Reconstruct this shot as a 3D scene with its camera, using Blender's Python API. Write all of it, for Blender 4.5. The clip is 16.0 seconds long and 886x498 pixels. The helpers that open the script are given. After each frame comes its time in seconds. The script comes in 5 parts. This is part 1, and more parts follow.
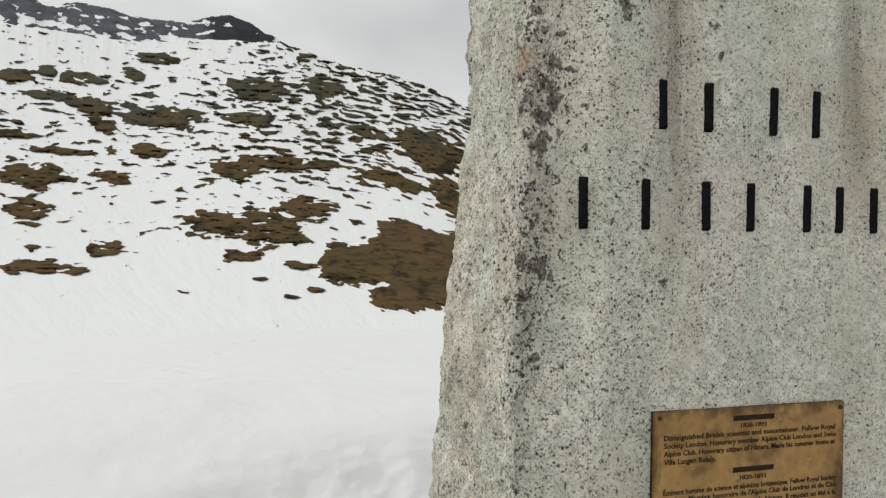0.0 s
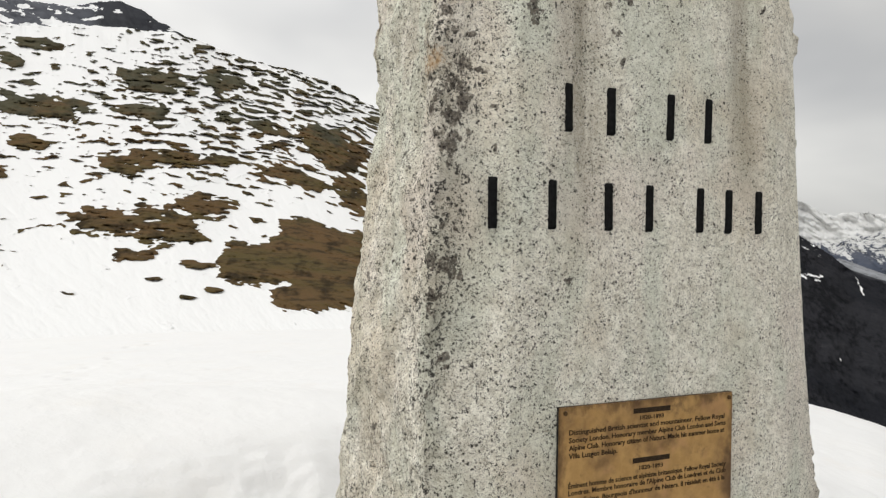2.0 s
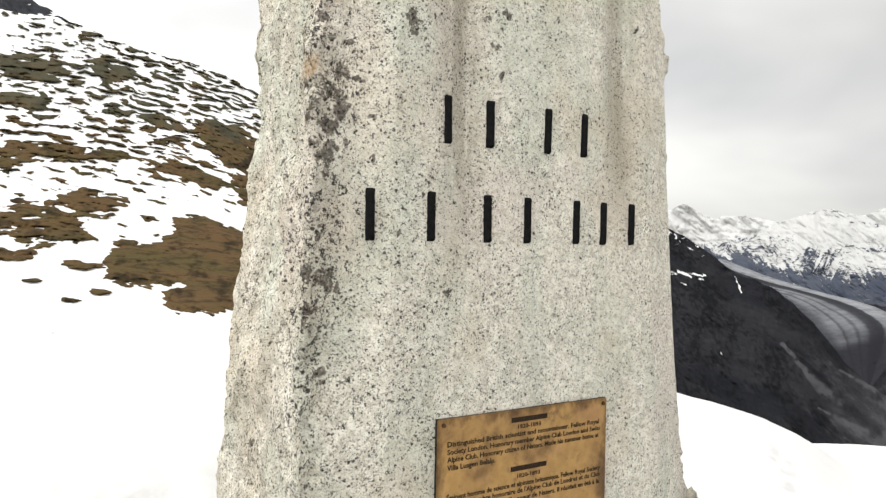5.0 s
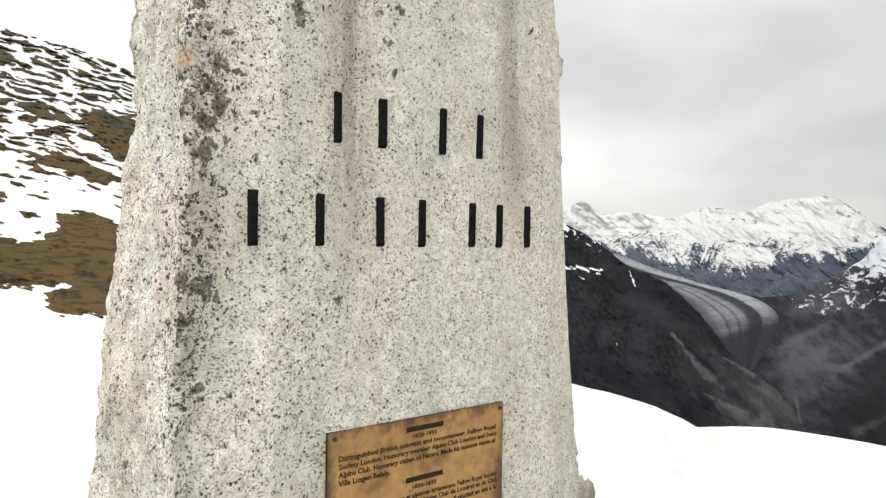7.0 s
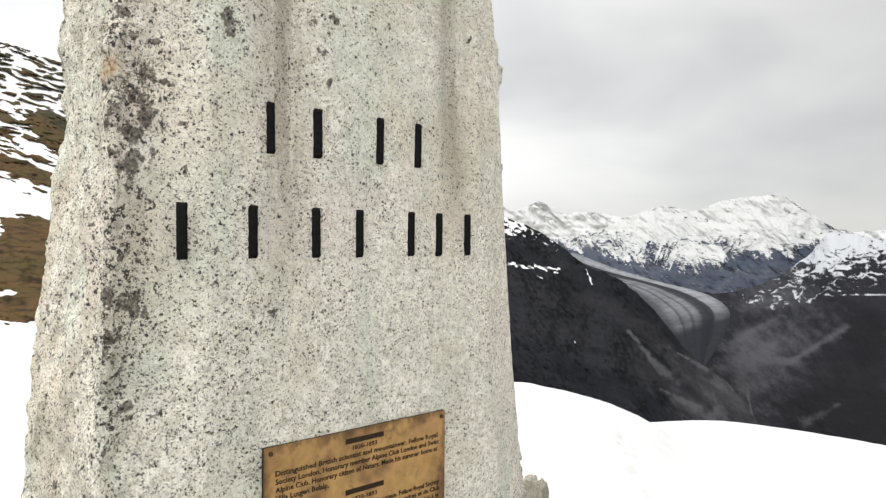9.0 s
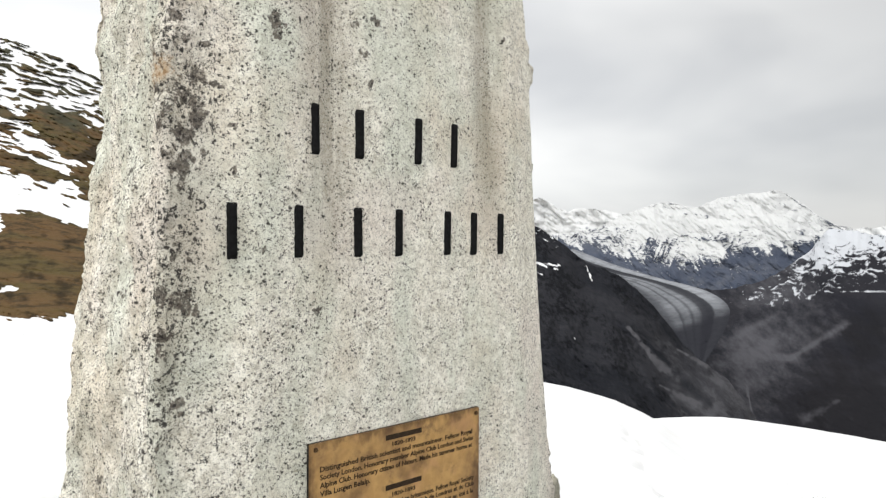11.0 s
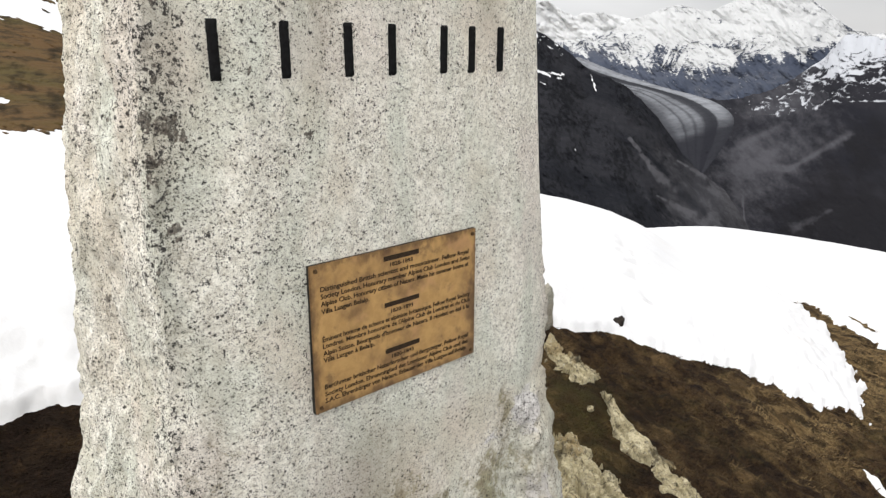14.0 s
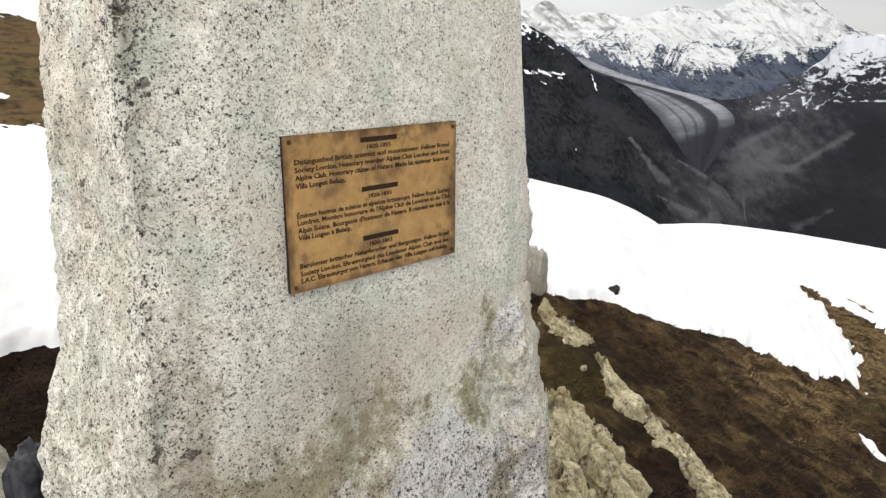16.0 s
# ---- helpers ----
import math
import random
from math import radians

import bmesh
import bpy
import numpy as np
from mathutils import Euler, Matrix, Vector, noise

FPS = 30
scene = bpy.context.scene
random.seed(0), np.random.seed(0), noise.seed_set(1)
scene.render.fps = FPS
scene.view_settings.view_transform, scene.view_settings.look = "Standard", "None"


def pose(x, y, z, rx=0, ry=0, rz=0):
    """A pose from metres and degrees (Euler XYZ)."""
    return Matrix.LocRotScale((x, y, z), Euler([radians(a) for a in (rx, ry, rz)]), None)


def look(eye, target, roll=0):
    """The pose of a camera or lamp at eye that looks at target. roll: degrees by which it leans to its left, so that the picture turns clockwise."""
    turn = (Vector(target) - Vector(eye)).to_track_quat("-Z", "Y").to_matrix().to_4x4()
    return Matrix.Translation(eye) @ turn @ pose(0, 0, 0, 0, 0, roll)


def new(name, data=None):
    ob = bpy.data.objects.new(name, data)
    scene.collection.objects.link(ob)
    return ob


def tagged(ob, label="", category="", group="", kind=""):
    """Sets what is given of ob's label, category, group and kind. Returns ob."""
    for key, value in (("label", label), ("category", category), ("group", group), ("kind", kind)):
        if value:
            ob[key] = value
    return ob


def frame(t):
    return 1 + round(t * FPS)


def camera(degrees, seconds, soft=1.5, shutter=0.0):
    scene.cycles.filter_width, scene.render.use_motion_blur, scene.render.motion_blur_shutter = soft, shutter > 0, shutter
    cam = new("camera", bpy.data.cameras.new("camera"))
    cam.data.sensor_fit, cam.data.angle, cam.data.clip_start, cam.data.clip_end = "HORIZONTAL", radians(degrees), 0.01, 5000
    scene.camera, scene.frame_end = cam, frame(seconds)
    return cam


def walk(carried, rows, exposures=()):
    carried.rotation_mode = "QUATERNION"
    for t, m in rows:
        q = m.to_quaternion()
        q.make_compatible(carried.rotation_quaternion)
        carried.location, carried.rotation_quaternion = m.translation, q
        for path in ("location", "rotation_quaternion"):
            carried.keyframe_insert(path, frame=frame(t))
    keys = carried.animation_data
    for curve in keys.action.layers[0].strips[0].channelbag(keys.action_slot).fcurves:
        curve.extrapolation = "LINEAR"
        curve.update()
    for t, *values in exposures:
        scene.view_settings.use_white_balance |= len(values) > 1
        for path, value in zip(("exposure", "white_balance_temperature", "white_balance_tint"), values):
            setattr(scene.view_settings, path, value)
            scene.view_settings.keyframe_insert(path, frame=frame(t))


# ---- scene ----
FOV = 64.86
PATH = (  # seconds, x, y, z, heading to the left, tilt up, roll
    (0.0, -0.633, -1.004, 1.524, -15.57, -0.58, 0.65),
    (0.5, -0.637, -1.007, 1.520, -17.16, -0.58, 0.68),
    (1.0, -0.637, -1.003, 1.515, -19.40, -0.58, 0.74),
    (1.5, -0.636, -0.995, 1.518, -21.63, -0.56, 0.85),
    (2.0, -0.639, -0.992, 1.524, -23.44, -0.56, 0.80),
    (2.5, -0.631, -1.003, 1.526, -24.98, -0.55, 0.85),
    (3.0, -0.624, -1.002, 1.535, -26.50, -0.57, 0.83),
    (3.5, -0.618, -1.001, 1.539, -27.97, -0.58, 0.81),
    (4.0, -0.607, -1.006, 1.538, -28.57, -0.57, 0.80),
    (4.2, -0.593, -1.009, 1.538, -28.90, -0.53, 0.91),
    (6.5, -0.603, -0.966, 1.560, -37.56, -0.57, 0.71),
    (7.0, -0.553, -0.971, 1.557, -39.14, -0.60, 0.80),
    (7.5, -0.493, -0.989, 1.556, -40.67, -0.54, 0.62),
    (8.0, -0.497, -0.991, 1.561, -42.15, -0.53, 0.42),
    (8.5, -0.520, -0.990, 1.566, -42.50, -0.53, 0.40),
    (9.0, -0.525, -0.994, 1.573, -42.51, -0.52, 0.22),
    (9.5, -0.576, -0.989, 1.575, -42.50, -0.54, 0.26),
    (11.8, -0.586, -0.954, 1.585, -42.55, -1.52, 0.32),
    (12.0, -0.585, -0.958, 1.587, -42.50, -3.17, 0.12),
    (12.5, -0.593, -0.962, 1.586, -42.51, -8.86, 0.16),
    (13.0, -0.563, -0.964, 1.590, -42.55, -14.56, 0.17),
    (13.5, -0.558, -0.950, 1.588, -42.54, -16.19, 0.12),
    (14.0, -0.564, -0.948, 1.594, -42.53, -16.20, 0.14),
    (14.5, -0.546, -0.952, 1.591, -42.53, -16.19, 0.12),
    (15.0, -0.570, -0.947, 1.581, -42.50, -16.17, 0.07),
    (15.1, -0.578, -0.948, 1.556, -42.51, -16.21, 0.13),
    (15.2, -0.586, -0.947, 1.526, -42.51, -16.20, 0.12),
    (15.3, -0.591, -0.946, 1.491, -42.52, -16.22, 0.19),
    (15.4, -0.599, -0.950, 1.457, -42.51, -16.21, 0.15),
    (15.5, -0.601, -0.951, 1.430, -42.50, -16.21, 0.15),
    (16.0, -0.562, -1.006, 1.391, -42.48, -16.22, 0.17),
)
EXPOSURES = (  # seconds, stops, kelvin, tint
             (0.0, -0.70, 6400, 8), (1.5, -0.50, 6480, 10), (3.5, -0.12, 6620, 10), (6.0, 0.09, 6520, 10), (8.0, 0.06, 6500, 10), (9.5, 0.05, 6430, 10), (12.5, 0.06, 6350, 11),
             (14.0, 0.02, 6360, 12), (16.0, 0.05, 6380, 11))
ZENITH, SKY, SUN = 2.2, 1.0, 0.95


def carried_pose(x, y, z, heading, tilt, roll):
    return pose(x, y, z, 0, 0, heading) @ pose(0, 0, 0, 90 + tilt, 0, 0) @ pose(0, 0, 0, 0, 0, roll)


cam = camera(FOV, 16.0, 1.3)
walk(cam, [(t, carried_pose(*r)) for t, *r in PATH], EXPOSURES)

# ---- world and sun: a bright, closed cloud cover ----
world = bpy.data.worlds.new("overcast_sky")
scene.world = world
world.use_nodes = True
wt = world.node_tree
wt.nodes.clear()
w_out = wt.nodes.new("ShaderNodeOutputWorld")
w_bg = wt.nodes.new("ShaderNodeBackground")
w_sky = wt.nodes.new("ShaderNodeTexSky")
w_sky.sky_type, w_sky.sun_disc = "NISHITA", False
w_sky.sun_elevation, w_sky.sun_rotation = radians(52), radians(215)
w_co = wt.nodes.new("ShaderNodeTexCoord")
w_map = wt.nodes.new("ShaderNodeMapping")
w_map.inputs["Scale"].default_value = (2.6, 2.6, 6.0)
w_map.inputs["Location"].default_value = (3.1, 1.7, 0.4)
w_n = wt.nodes.new("ShaderNodeTexNoise")
w_n.inputs["Scale"].default_value, w_n.inputs["Detail"].default_value = 1.0, 3.5
w_n.inputs["Roughness"].default_value, w_n.inputs["Distortion"].default_value = 0.5, 0.25
w_ramp = wt.nodes.new("ShaderNodeValToRGB")
w_ramp.color_ramp.elements[0].position, w_ramp.color_ramp.elements[0].color = 0.32, (0.612, 0.612, 0.606, 1)
w_ramp.color_ramp.elements[1].position, w_ramp.color_ramp.elements[1].color = 0.64, (0.825, 0.815, 0.785, 1)
w_sep = wt.nodes.new("ShaderNodeSeparateXYZ")
w_zen = wt.nodes.new("ShaderNodeValToRGB")
for k, (pos, val) in enumerate(((0.0, 1.16), (0.10, 1.10), (0.28, 0.96), (1.0, ZENITH))):
    e = w_zen.color_ramp.elements[k] if k < 2 else w_zen.color_ramp.elements.new(pos)
    e.position, e.color = pos, (val / 3, val / 3, val / 3, 1)
w_dir = wt.nodes.new("ShaderNodeVectorMath")
w_dir.operation = "DOT_PRODUCT"
w_dir.inputs[1].default_value = (-0.7, 0.7, 0.2)
w_side = wt.nodes.new("ShaderNodeMath")
w_side.operation = "MULTIPLY_ADD"
w_side.inputs[1].default_value, w_side.inputs[2].default_value = 1.85, 3.21
w_both = wt.nodes.new("ShaderNodeMath")
w_both.operation = "MULTIPLY"
w_gain = wt.nodes.new("ShaderNodeVectorMath")
w_gain.operation = "SCALE"
w_skyg = wt.nodes.new("ShaderNodeVectorMath")
w_skyg.operation = "SCALE"
w_skyg.inputs["Scale"].default_value = 0.01
w_add = wt.nodes.new("ShaderNodeVectorMath")
w_add.operation = "ADD"
for a, b in (
    (w_co.outputs["Generated"], w_map.inputs["Vector"]),
    (w_map.outputs["Vector"], w_n.inputs["Vector"]),
    (w_n.outputs["Fac"], w_ramp.inputs["Fac"]),
    (w_co.outputs["Generated"], w_sep.inputs["Vector"]),
    (w_sep.outputs["Z"], w_zen.inputs["Fac"]),
    (w_ramp.outputs["Color"], w_gain.inputs[0]),
    (w_co.outputs["Generated"], w_dir.inputs[0]),
    (w_dir.outputs["Value"], w_side.inputs[0]),
    (w_zen.outputs["Color"], w_both.inputs[0]),
    (w_side.outputs["Value"], w_both.inputs[1]),
    (w_both.outputs["Value"], w_gain.inputs["Scale"]),
    (w_sky.outputs["Color"], w_skyg.inputs[0]),
    (w_gain.outputs["Vector"], w_add.inputs[0]),
    (w_skyg.outputs["Vector"], w_add.inputs[1]),
    (w_add.outputs["Vector"], w_bg.inputs["Color"]),
    (w_bg.outputs["Background"], w_out.inputs["Surface"]),
):
    wt.links.new(a, b)
w_bg.inputs["Strength"].default_value = SKY

sun_data = bpy.data.lights.new("sun", "SUN")
sun_data.energy, sun_data.angle, sun_data.color = SUN, radians(45), (1.0, 0.97, 0.92)
sun = new("sun", sun_data)
sun.matrix_world = look((-6, -5, 12), (0, 0, 0))


# ---- small tools ----
def perlin(x, y, seed=0):
    """Gradient noise on the plane, about -0.7 to 0.7."""
    x, y = np.asarray(x, float), np.asarray(y, float)
    xi, yi = np.floor(x).astype(np.int64), np.floor(y).astype(np.int64)
    fx, fy = x - xi, y - yi

    def corner(i, j):
        h = (xi + i) * 374761393 + (yi + j) * 668265263 + seed * 974634777
        h = (h ^ (h >> 13)) * 1274126177
        ang = ((h ^ (h >> 16)) & 0xFFFF) * (2 * np.pi / 65536)
        return np.cos(ang) * (fx - i) + np.sin(ang) * (fy - j)

    u, v = fx * fx * fx * (fx * (6 * fx - 15) + 10), fy * fy * fy * (fy * (6 * fy - 15) + 10)
    top = corner(0, 0) * (1 - u) + corner(1, 0) * u
    low = corner(0, 1) * (1 - u) + corner(1, 1) * u
    return top * (1 - v) + low * v


def fbm(x, y, octaves=4, seed=0, gain=0.5):
    total, amp = 0.0, 1.0
    for k in range(octaves):
        total = total + amp * perlin(x * 2**k + 17.3 * k, y * 2**k - 9.1 * k, seed + k)
        amp *= gain
    return total


def ridged(x, y, octaves=4, seed=0):
    total, amp = 0.0, 1.0
    for k in range(octaves):
        total = total + amp * (0.5 - np.abs(perlin(x * 2**k + 5.7 * k, y * 2**k + 3.3 * k, seed + k)) * 1.6)
        amp *= 0.55
    return total


def smooth(a, b, x):
    t = np.clip((x - a) / (b - a), 0, 1)
    return t * t * (3 - 2 * t)


def soft_curve(xs, ys, x):
    """A rounded line through the given places."""
    fine = np.linspace(xs[0], xs[-1], 400)
    vals = np.interp(fine, xs, ys)
    k = np.ones(9) / 9
    vals = np.convolve(np.r_[[vals[0]] * 4, vals, [vals[-1]] * 4], k, "valid")
    return np.interp(x, fine, vals)


def grid_mesh(name, X, Y, Z, attrs=None, keep=None, closed=False):
    """A sheet of quads from three arrays of one shape; attrs are numbers at its corners; keep says which faces stay."""
    n, m = X.shape
    index = np.arange(n * m).reshape(n, m)
    if closed:
        index = np.concatenate([index, index[:, :1]], 1)
    quads = np.stack([index[:-1, :-1], index[:-1, 1:], index[1:, 1:], index[1:, :-1]], -1)
    quads = quads[keep] if keep is not None else quads.reshape(-1, 4)
    used = np.unique(quads)
    back = np.full(n * m, -1)
    back[used] = np.arange(len(used))
    quads = back[quads]
    me = bpy.data.meshes.new(name)
    me.vertices.add(len(used))
    me.vertices.foreach_set("co", np.stack([X.ravel()[used], Y.ravel()[used], Z.ravel()[used]], -1).astype(np.float32).ravel())
    me.loops.add(quads.size)
    me.loops.foreach_set("vertex_index", quads.astype(np.int32).ravel())
    me.polygons.add(len(quads))
    me.polygons.foreach_set("loop_start", np.arange(0, quads.size, 4, dtype=np.int32))
    me.polygons.foreach_set("use_smooth", np.ones(len(quads), dtype=bool))
    for key, val in (attrs or {}).items():
        at = me.attributes.new(key, "FLOAT", "POINT")
        at.data.foreach_set("value", np.asarray(val, np.float32).ravel()[used])
    me.update(calc_edges=True)
    return me


def part(name, data, material, parent=None, label=""):
    if isinstance(data, bmesh.types.BMesh):
        me = bpy.data.meshes.new(name)
        data.to_mesh(me)
        data.free()
        data = me
    ob = new(name, data)
    data.materials.append(material)
    if parent is not None:
        ob.parent = parent
    if label:
        ob["label"] = label
    return ob


class Shade:
    """A node material under construction."""

    def __init__(self, name, rough=0.8, specular=0.3):
        self.mat = bpy.data.materials.new(name)
        self.mat.use_nodes = True
        self.t = self.mat.node_tree
        self.bsdf = self.t.nodes["Principled BSDF"]
        self.bsdf.inputs["Roughness"].default_value = rough
        self.bsdf.inputs["Specular IOR Level"].default_value = specular
        self.co = self.t.nodes.new("ShaderNodeTexCoord").outputs["Object"]

    def link(self, a, b):
        self.t.links.new(a, b)

    def put(self, key, val):
        if hasattr(val, "links"):
            self.link(val, self.bsdf.inputs[key])
        else:
            self.bsdf.inputs[key].default_value = val

    def stretch(self, scale, turn=(0, 0, 0)):
        n = self.t.nodes.new("ShaderNodeMapping")
        n.inputs["Scale"].default_value = scale
        n.inputs["Rotation"].default_value = turn
        self.link(self.co, n.inputs["Vector"])
        return n.outputs["Vector"]

    def noise(self, scale, detail=4, rough=0.55, vector=None, distort=0.0):
        n = self.t.nodes.new("ShaderNodeTexNoise")
        n.inputs["Scale"].default_value, n.inputs["Detail"].default_value = scale, detail
        n.inputs["Roughness"].default_value, n.inputs["Distortion"].default_value = rough, distort
        self.link(vector or self.co, n.inputs["Vector"])
        return n.outputs["Fac"]

    def cells(self, scale, vector=None, out="Distance", randomness=1.0):
        n = self.t.nodes.new("ShaderNodeTexVoronoi")
        n.inputs["Scale"].default_value = scale
        n.inputs["Randomness"].default_value = randomness
        self.link(vector or self.co, n.inputs["Vector"])
        return n.outputs[out]

    def warp(self, scale, amount, vector=None):
        """Coordinates pushed about, so that grains lose their round outline."""
        n = self.t.nodes.new("ShaderNodeTexNoise")
        n.inputs["Scale"].default_value, n.inputs["Detail"].default_value = scale, 2
        self.link(vector or self.co, n.inputs["Vector"])
        v = self.t.nodes.new("ShaderNodeVectorMath")
        v.operation, v.inputs[1].default_value, v.inputs[2].default_value = "MULTIPLY_ADD", (amount,) * 3, (-amount / 2,) * 3
        self.link(n.outputs["Color"], v.inputs[0])
        w = self.t.nodes.new("ShaderNodeVectorMath")
        w.operation = "ADD"
        self.link(v.outputs["Vector"], w.inputs[0])
        self.link(vector or self.co, w.inputs[1])
        return w.outputs["Vector"]

    def grains(self, scale, share, radius, vector, more=None, soft=0.10):
        """Crystals: a share of the cells, each as a lump of the given radius; more adds to the share from place to place."""
        n = self.t.nodes.new("ShaderNodeTexVoronoi")
        n.inputs["Scale"].default_value = scale
        self.link(vector, n.inputs["Vector"])
        sep = self.t.nodes.new("ShaderNodeSeparateColor")
        self.link(n.outputs["Color"], sep.inputs["Color"])
        pick = sep.outputs["Red"] if more is None else self.math("ADD", sep.outputs["Red"], more)
        return self.math("MULTIPLY", self.step(pick, 1 - share - 0.01, 1 - share + 0.01), self.step(n.outputs["Distance"], radius - soft, radius + soft, 1.0, 0.0))

    def attr(self, key):
        n = self.t.nodes.new("ShaderNodeAttribute")
        n.attribute_name = key
        return n.outputs["Fac"]

    def math(self, op, a, b=0.0, clamp=False):
        n = self.t.nodes.new("ShaderNodeMath")
        n.operation, n.use_clamp = op, clamp
        for k, v in enumerate((a, b)):
            if hasattr(v, "links"):
                self.link(v, n.inputs[k])
            else:
                n.inputs[k].default_value = v
        return n.outputs[0]

    def step(self, val, low, high, to0=0.0, to1=1.0):
        n = self.t.nodes.new("ShaderNodeMapRange")
        n.interpolation_type = "SMOOTHSTEP"
        for key, v in (("From Min", low), ("From Max", high), ("To Min", to0), ("To Max", to1)):
            n.inputs[key].default_value = v
        self.link(val, n.inputs["Value"])
        return n.outputs["Result"]

    def mix(self, fac, a, b, kind="MIX"):
        n = self.t.nodes.new("ShaderNodeMix")
        n.data_type, n.blend_type = "RGBA", kind
        for key, v in ((0, fac), (6, a), (7, b)):
            if hasattr(v, "links"):
                self.link(v, n.inputs[key])
            else:
                n.inputs[key].default_value = v if key == 0 else (*v, 1.0)
        return n.outputs[2]

    def bump(self, height, strength, distance, after=None):
        n = self.t.nodes.new("ShaderNodeBump")
        n.inputs["Strength"].default_value, n.inputs["Distance"].default_value = strength, distance
        self.link(height, n.inputs["Height"])
        if after is not None:
            self.link(after, n.inputs["Normal"])
        self.link(n.outputs["Normal"], self.bsdf.inputs["Normal"])
        return n.outputs["Normal"]


# ---- materials ----
def snow_material():
    s = Shade("snow", 0.62, 0.25)
    big, mid = s.noise(0.45, 4), s.noise(5.0, 5)
    dirt = s.step(s.noise(1.1, 6, 0.65), 0.54, 0.74)
    col = s.mix(big, (0.72, 0.725, 0.73), (0.76, 0.755, 0.745))
    col = s.mix(s.math("MULTIPLY", dirt, 0.22), col, (0.66, 0.60, 0.53))
    s.put("Base Color", col)
    first = s.bump(mid, 0.5, 0.04)
    s.bump(s.noise(60, 3), 0.15, 0.004, first)
    s.put("Subsurface Weight", 0.0)
    return s.mat


def turf_material():
    s = Shade("turf", 0.95, 0.1)
    a, b, c = s.noise(1.3, 5, 0.6), s.noise(11, 5, 0.65), s.noise(60, 4, 0.6)
    blades = s.noise(1.0, 4, 0.6, s.stretch((55, 170, 60), (0, 0, 0.7)))
    tuft = s.noise(8.5, 5, 0.7, s.warp(3.0, 0.25))
    col = s.mix(s.step(a, 0.38, 0.62), (0.056, 0.034, 0.0175), (0.125, 0.077, 0.034))
    col = s.mix(s.step(b, 0.44, 0.60), col, (0.019, 0.0125, 0.0090))
    col = s.mix(s.step(s.noise(26, 5, 0.7), 0.54, 0.68, 0, 0.7), col, (0.115, 0.070, 0.033))
    col = s.mix(s.math("MULTIPLY", s.step(s.noise(2.1, 4), 0.50, 0.64), 0.5), col, (0.062, 0.054, 0.020))
    straw = s.math("MULTIPLY", s.attr("straw"), s.step(tuft, 0.40, 0.60, 0.15, 1.0))
    col = s.mix(straw, col, s.mix(s.step(c, 0.35, 0.65), (0.165, 0.108, 0.048), (0.310, 0.215, 0.098)))
    col = s.mix(s.math("MULTIPLY", s.attr("dark_turf"), s.step(tuft, 0.35, 0.62, 0.90, 0.50)), col, (0.021, 0.0120, 0.0066))
    col = s.mix(s.math("MULTIPLY", s.step(blades, 0.52, 0.72), 0.5), col, (0.080, 0.048, 0.021))
    gold = s.math("MULTIPLY", s.step(s.noise(5.0, 5, 0.65), 0.48, 0.66, 0, 0.7), s.step(s.attr("dark_turf"), 0.7, 1.3, 1.0, 0.12))
    col = s.mix(gold, col, (0.215, 0.140, 0.062))
    # shade in the hollows between tufts, put into the colour
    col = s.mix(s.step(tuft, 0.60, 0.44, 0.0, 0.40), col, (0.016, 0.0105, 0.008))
    col = s.mix(s.math("MULTIPLY", s.attr("moss"), s.step(b, 0.35, 0.6, 0.3, 0.9)), col, (0.084, 0.070, 0.023))
    s.put("Base Color", col)
    first = s.bump(tuft, 1.0, 0.16)
    s.bump(blades, 1.0, 0.03, first)
    return s.mat


def land_material(name, scale, bare_a, bare_b, bare_c, edge=0.35, snow=(0.80, 0.805, 0.81), ridge=0.3, soft=0.02, speck=1.0, pale_col=(0.105, 0.095, 0.092)):
    """Open mountain country: bare where its sheet says so, else under snow."""
    s = Shade(name, 0.95, 0.03)
    fine = s.noise(scale, 6, 0.65)
    wide = s.noise(scale * 0.12, 5, 0.6)
    mask = s.math("ADD", s.attr("bare"), s.math("MULTIPLY", s.math("SUBTRACT", fine, 0.5), edge))
    bare = s.step(mask, -soft, soft)
    col = s.mix(s.step(wide, 0.38, 0.62), bare_a, bare_b)
    col = s.mix(s.step(s.noise(scale * 0.6, 5, 0.7), 0.46, 0.70, 0.0, speck), col, bare_c)
    col = s.mix(s.step(s.attr("wooded"), 0.2, 1.0, 0.0, 0.8), col, tuple(0.45 * c for c in bare_c))
    # pale holds scree and, in the valley, haze put into the colour
    worn = s.math("ADD", s.attr("pale"), s.math("MULTIPLY", s.math("SUBTRACT", wide, 0.5), 0.5 * speck))
    col = s.mix(s.step(worn, 0.25, 1.0, 0.0, 0.8), col, pale_col)
    s.put("Base Color", s.mix(bare, snow, col))
    s.bump(s.math("MULTIPLY", fine, s.step(mask, -0.3, 0.1, 0.25, 1.0)), 0.6, ridge / scale)
    return s.mat


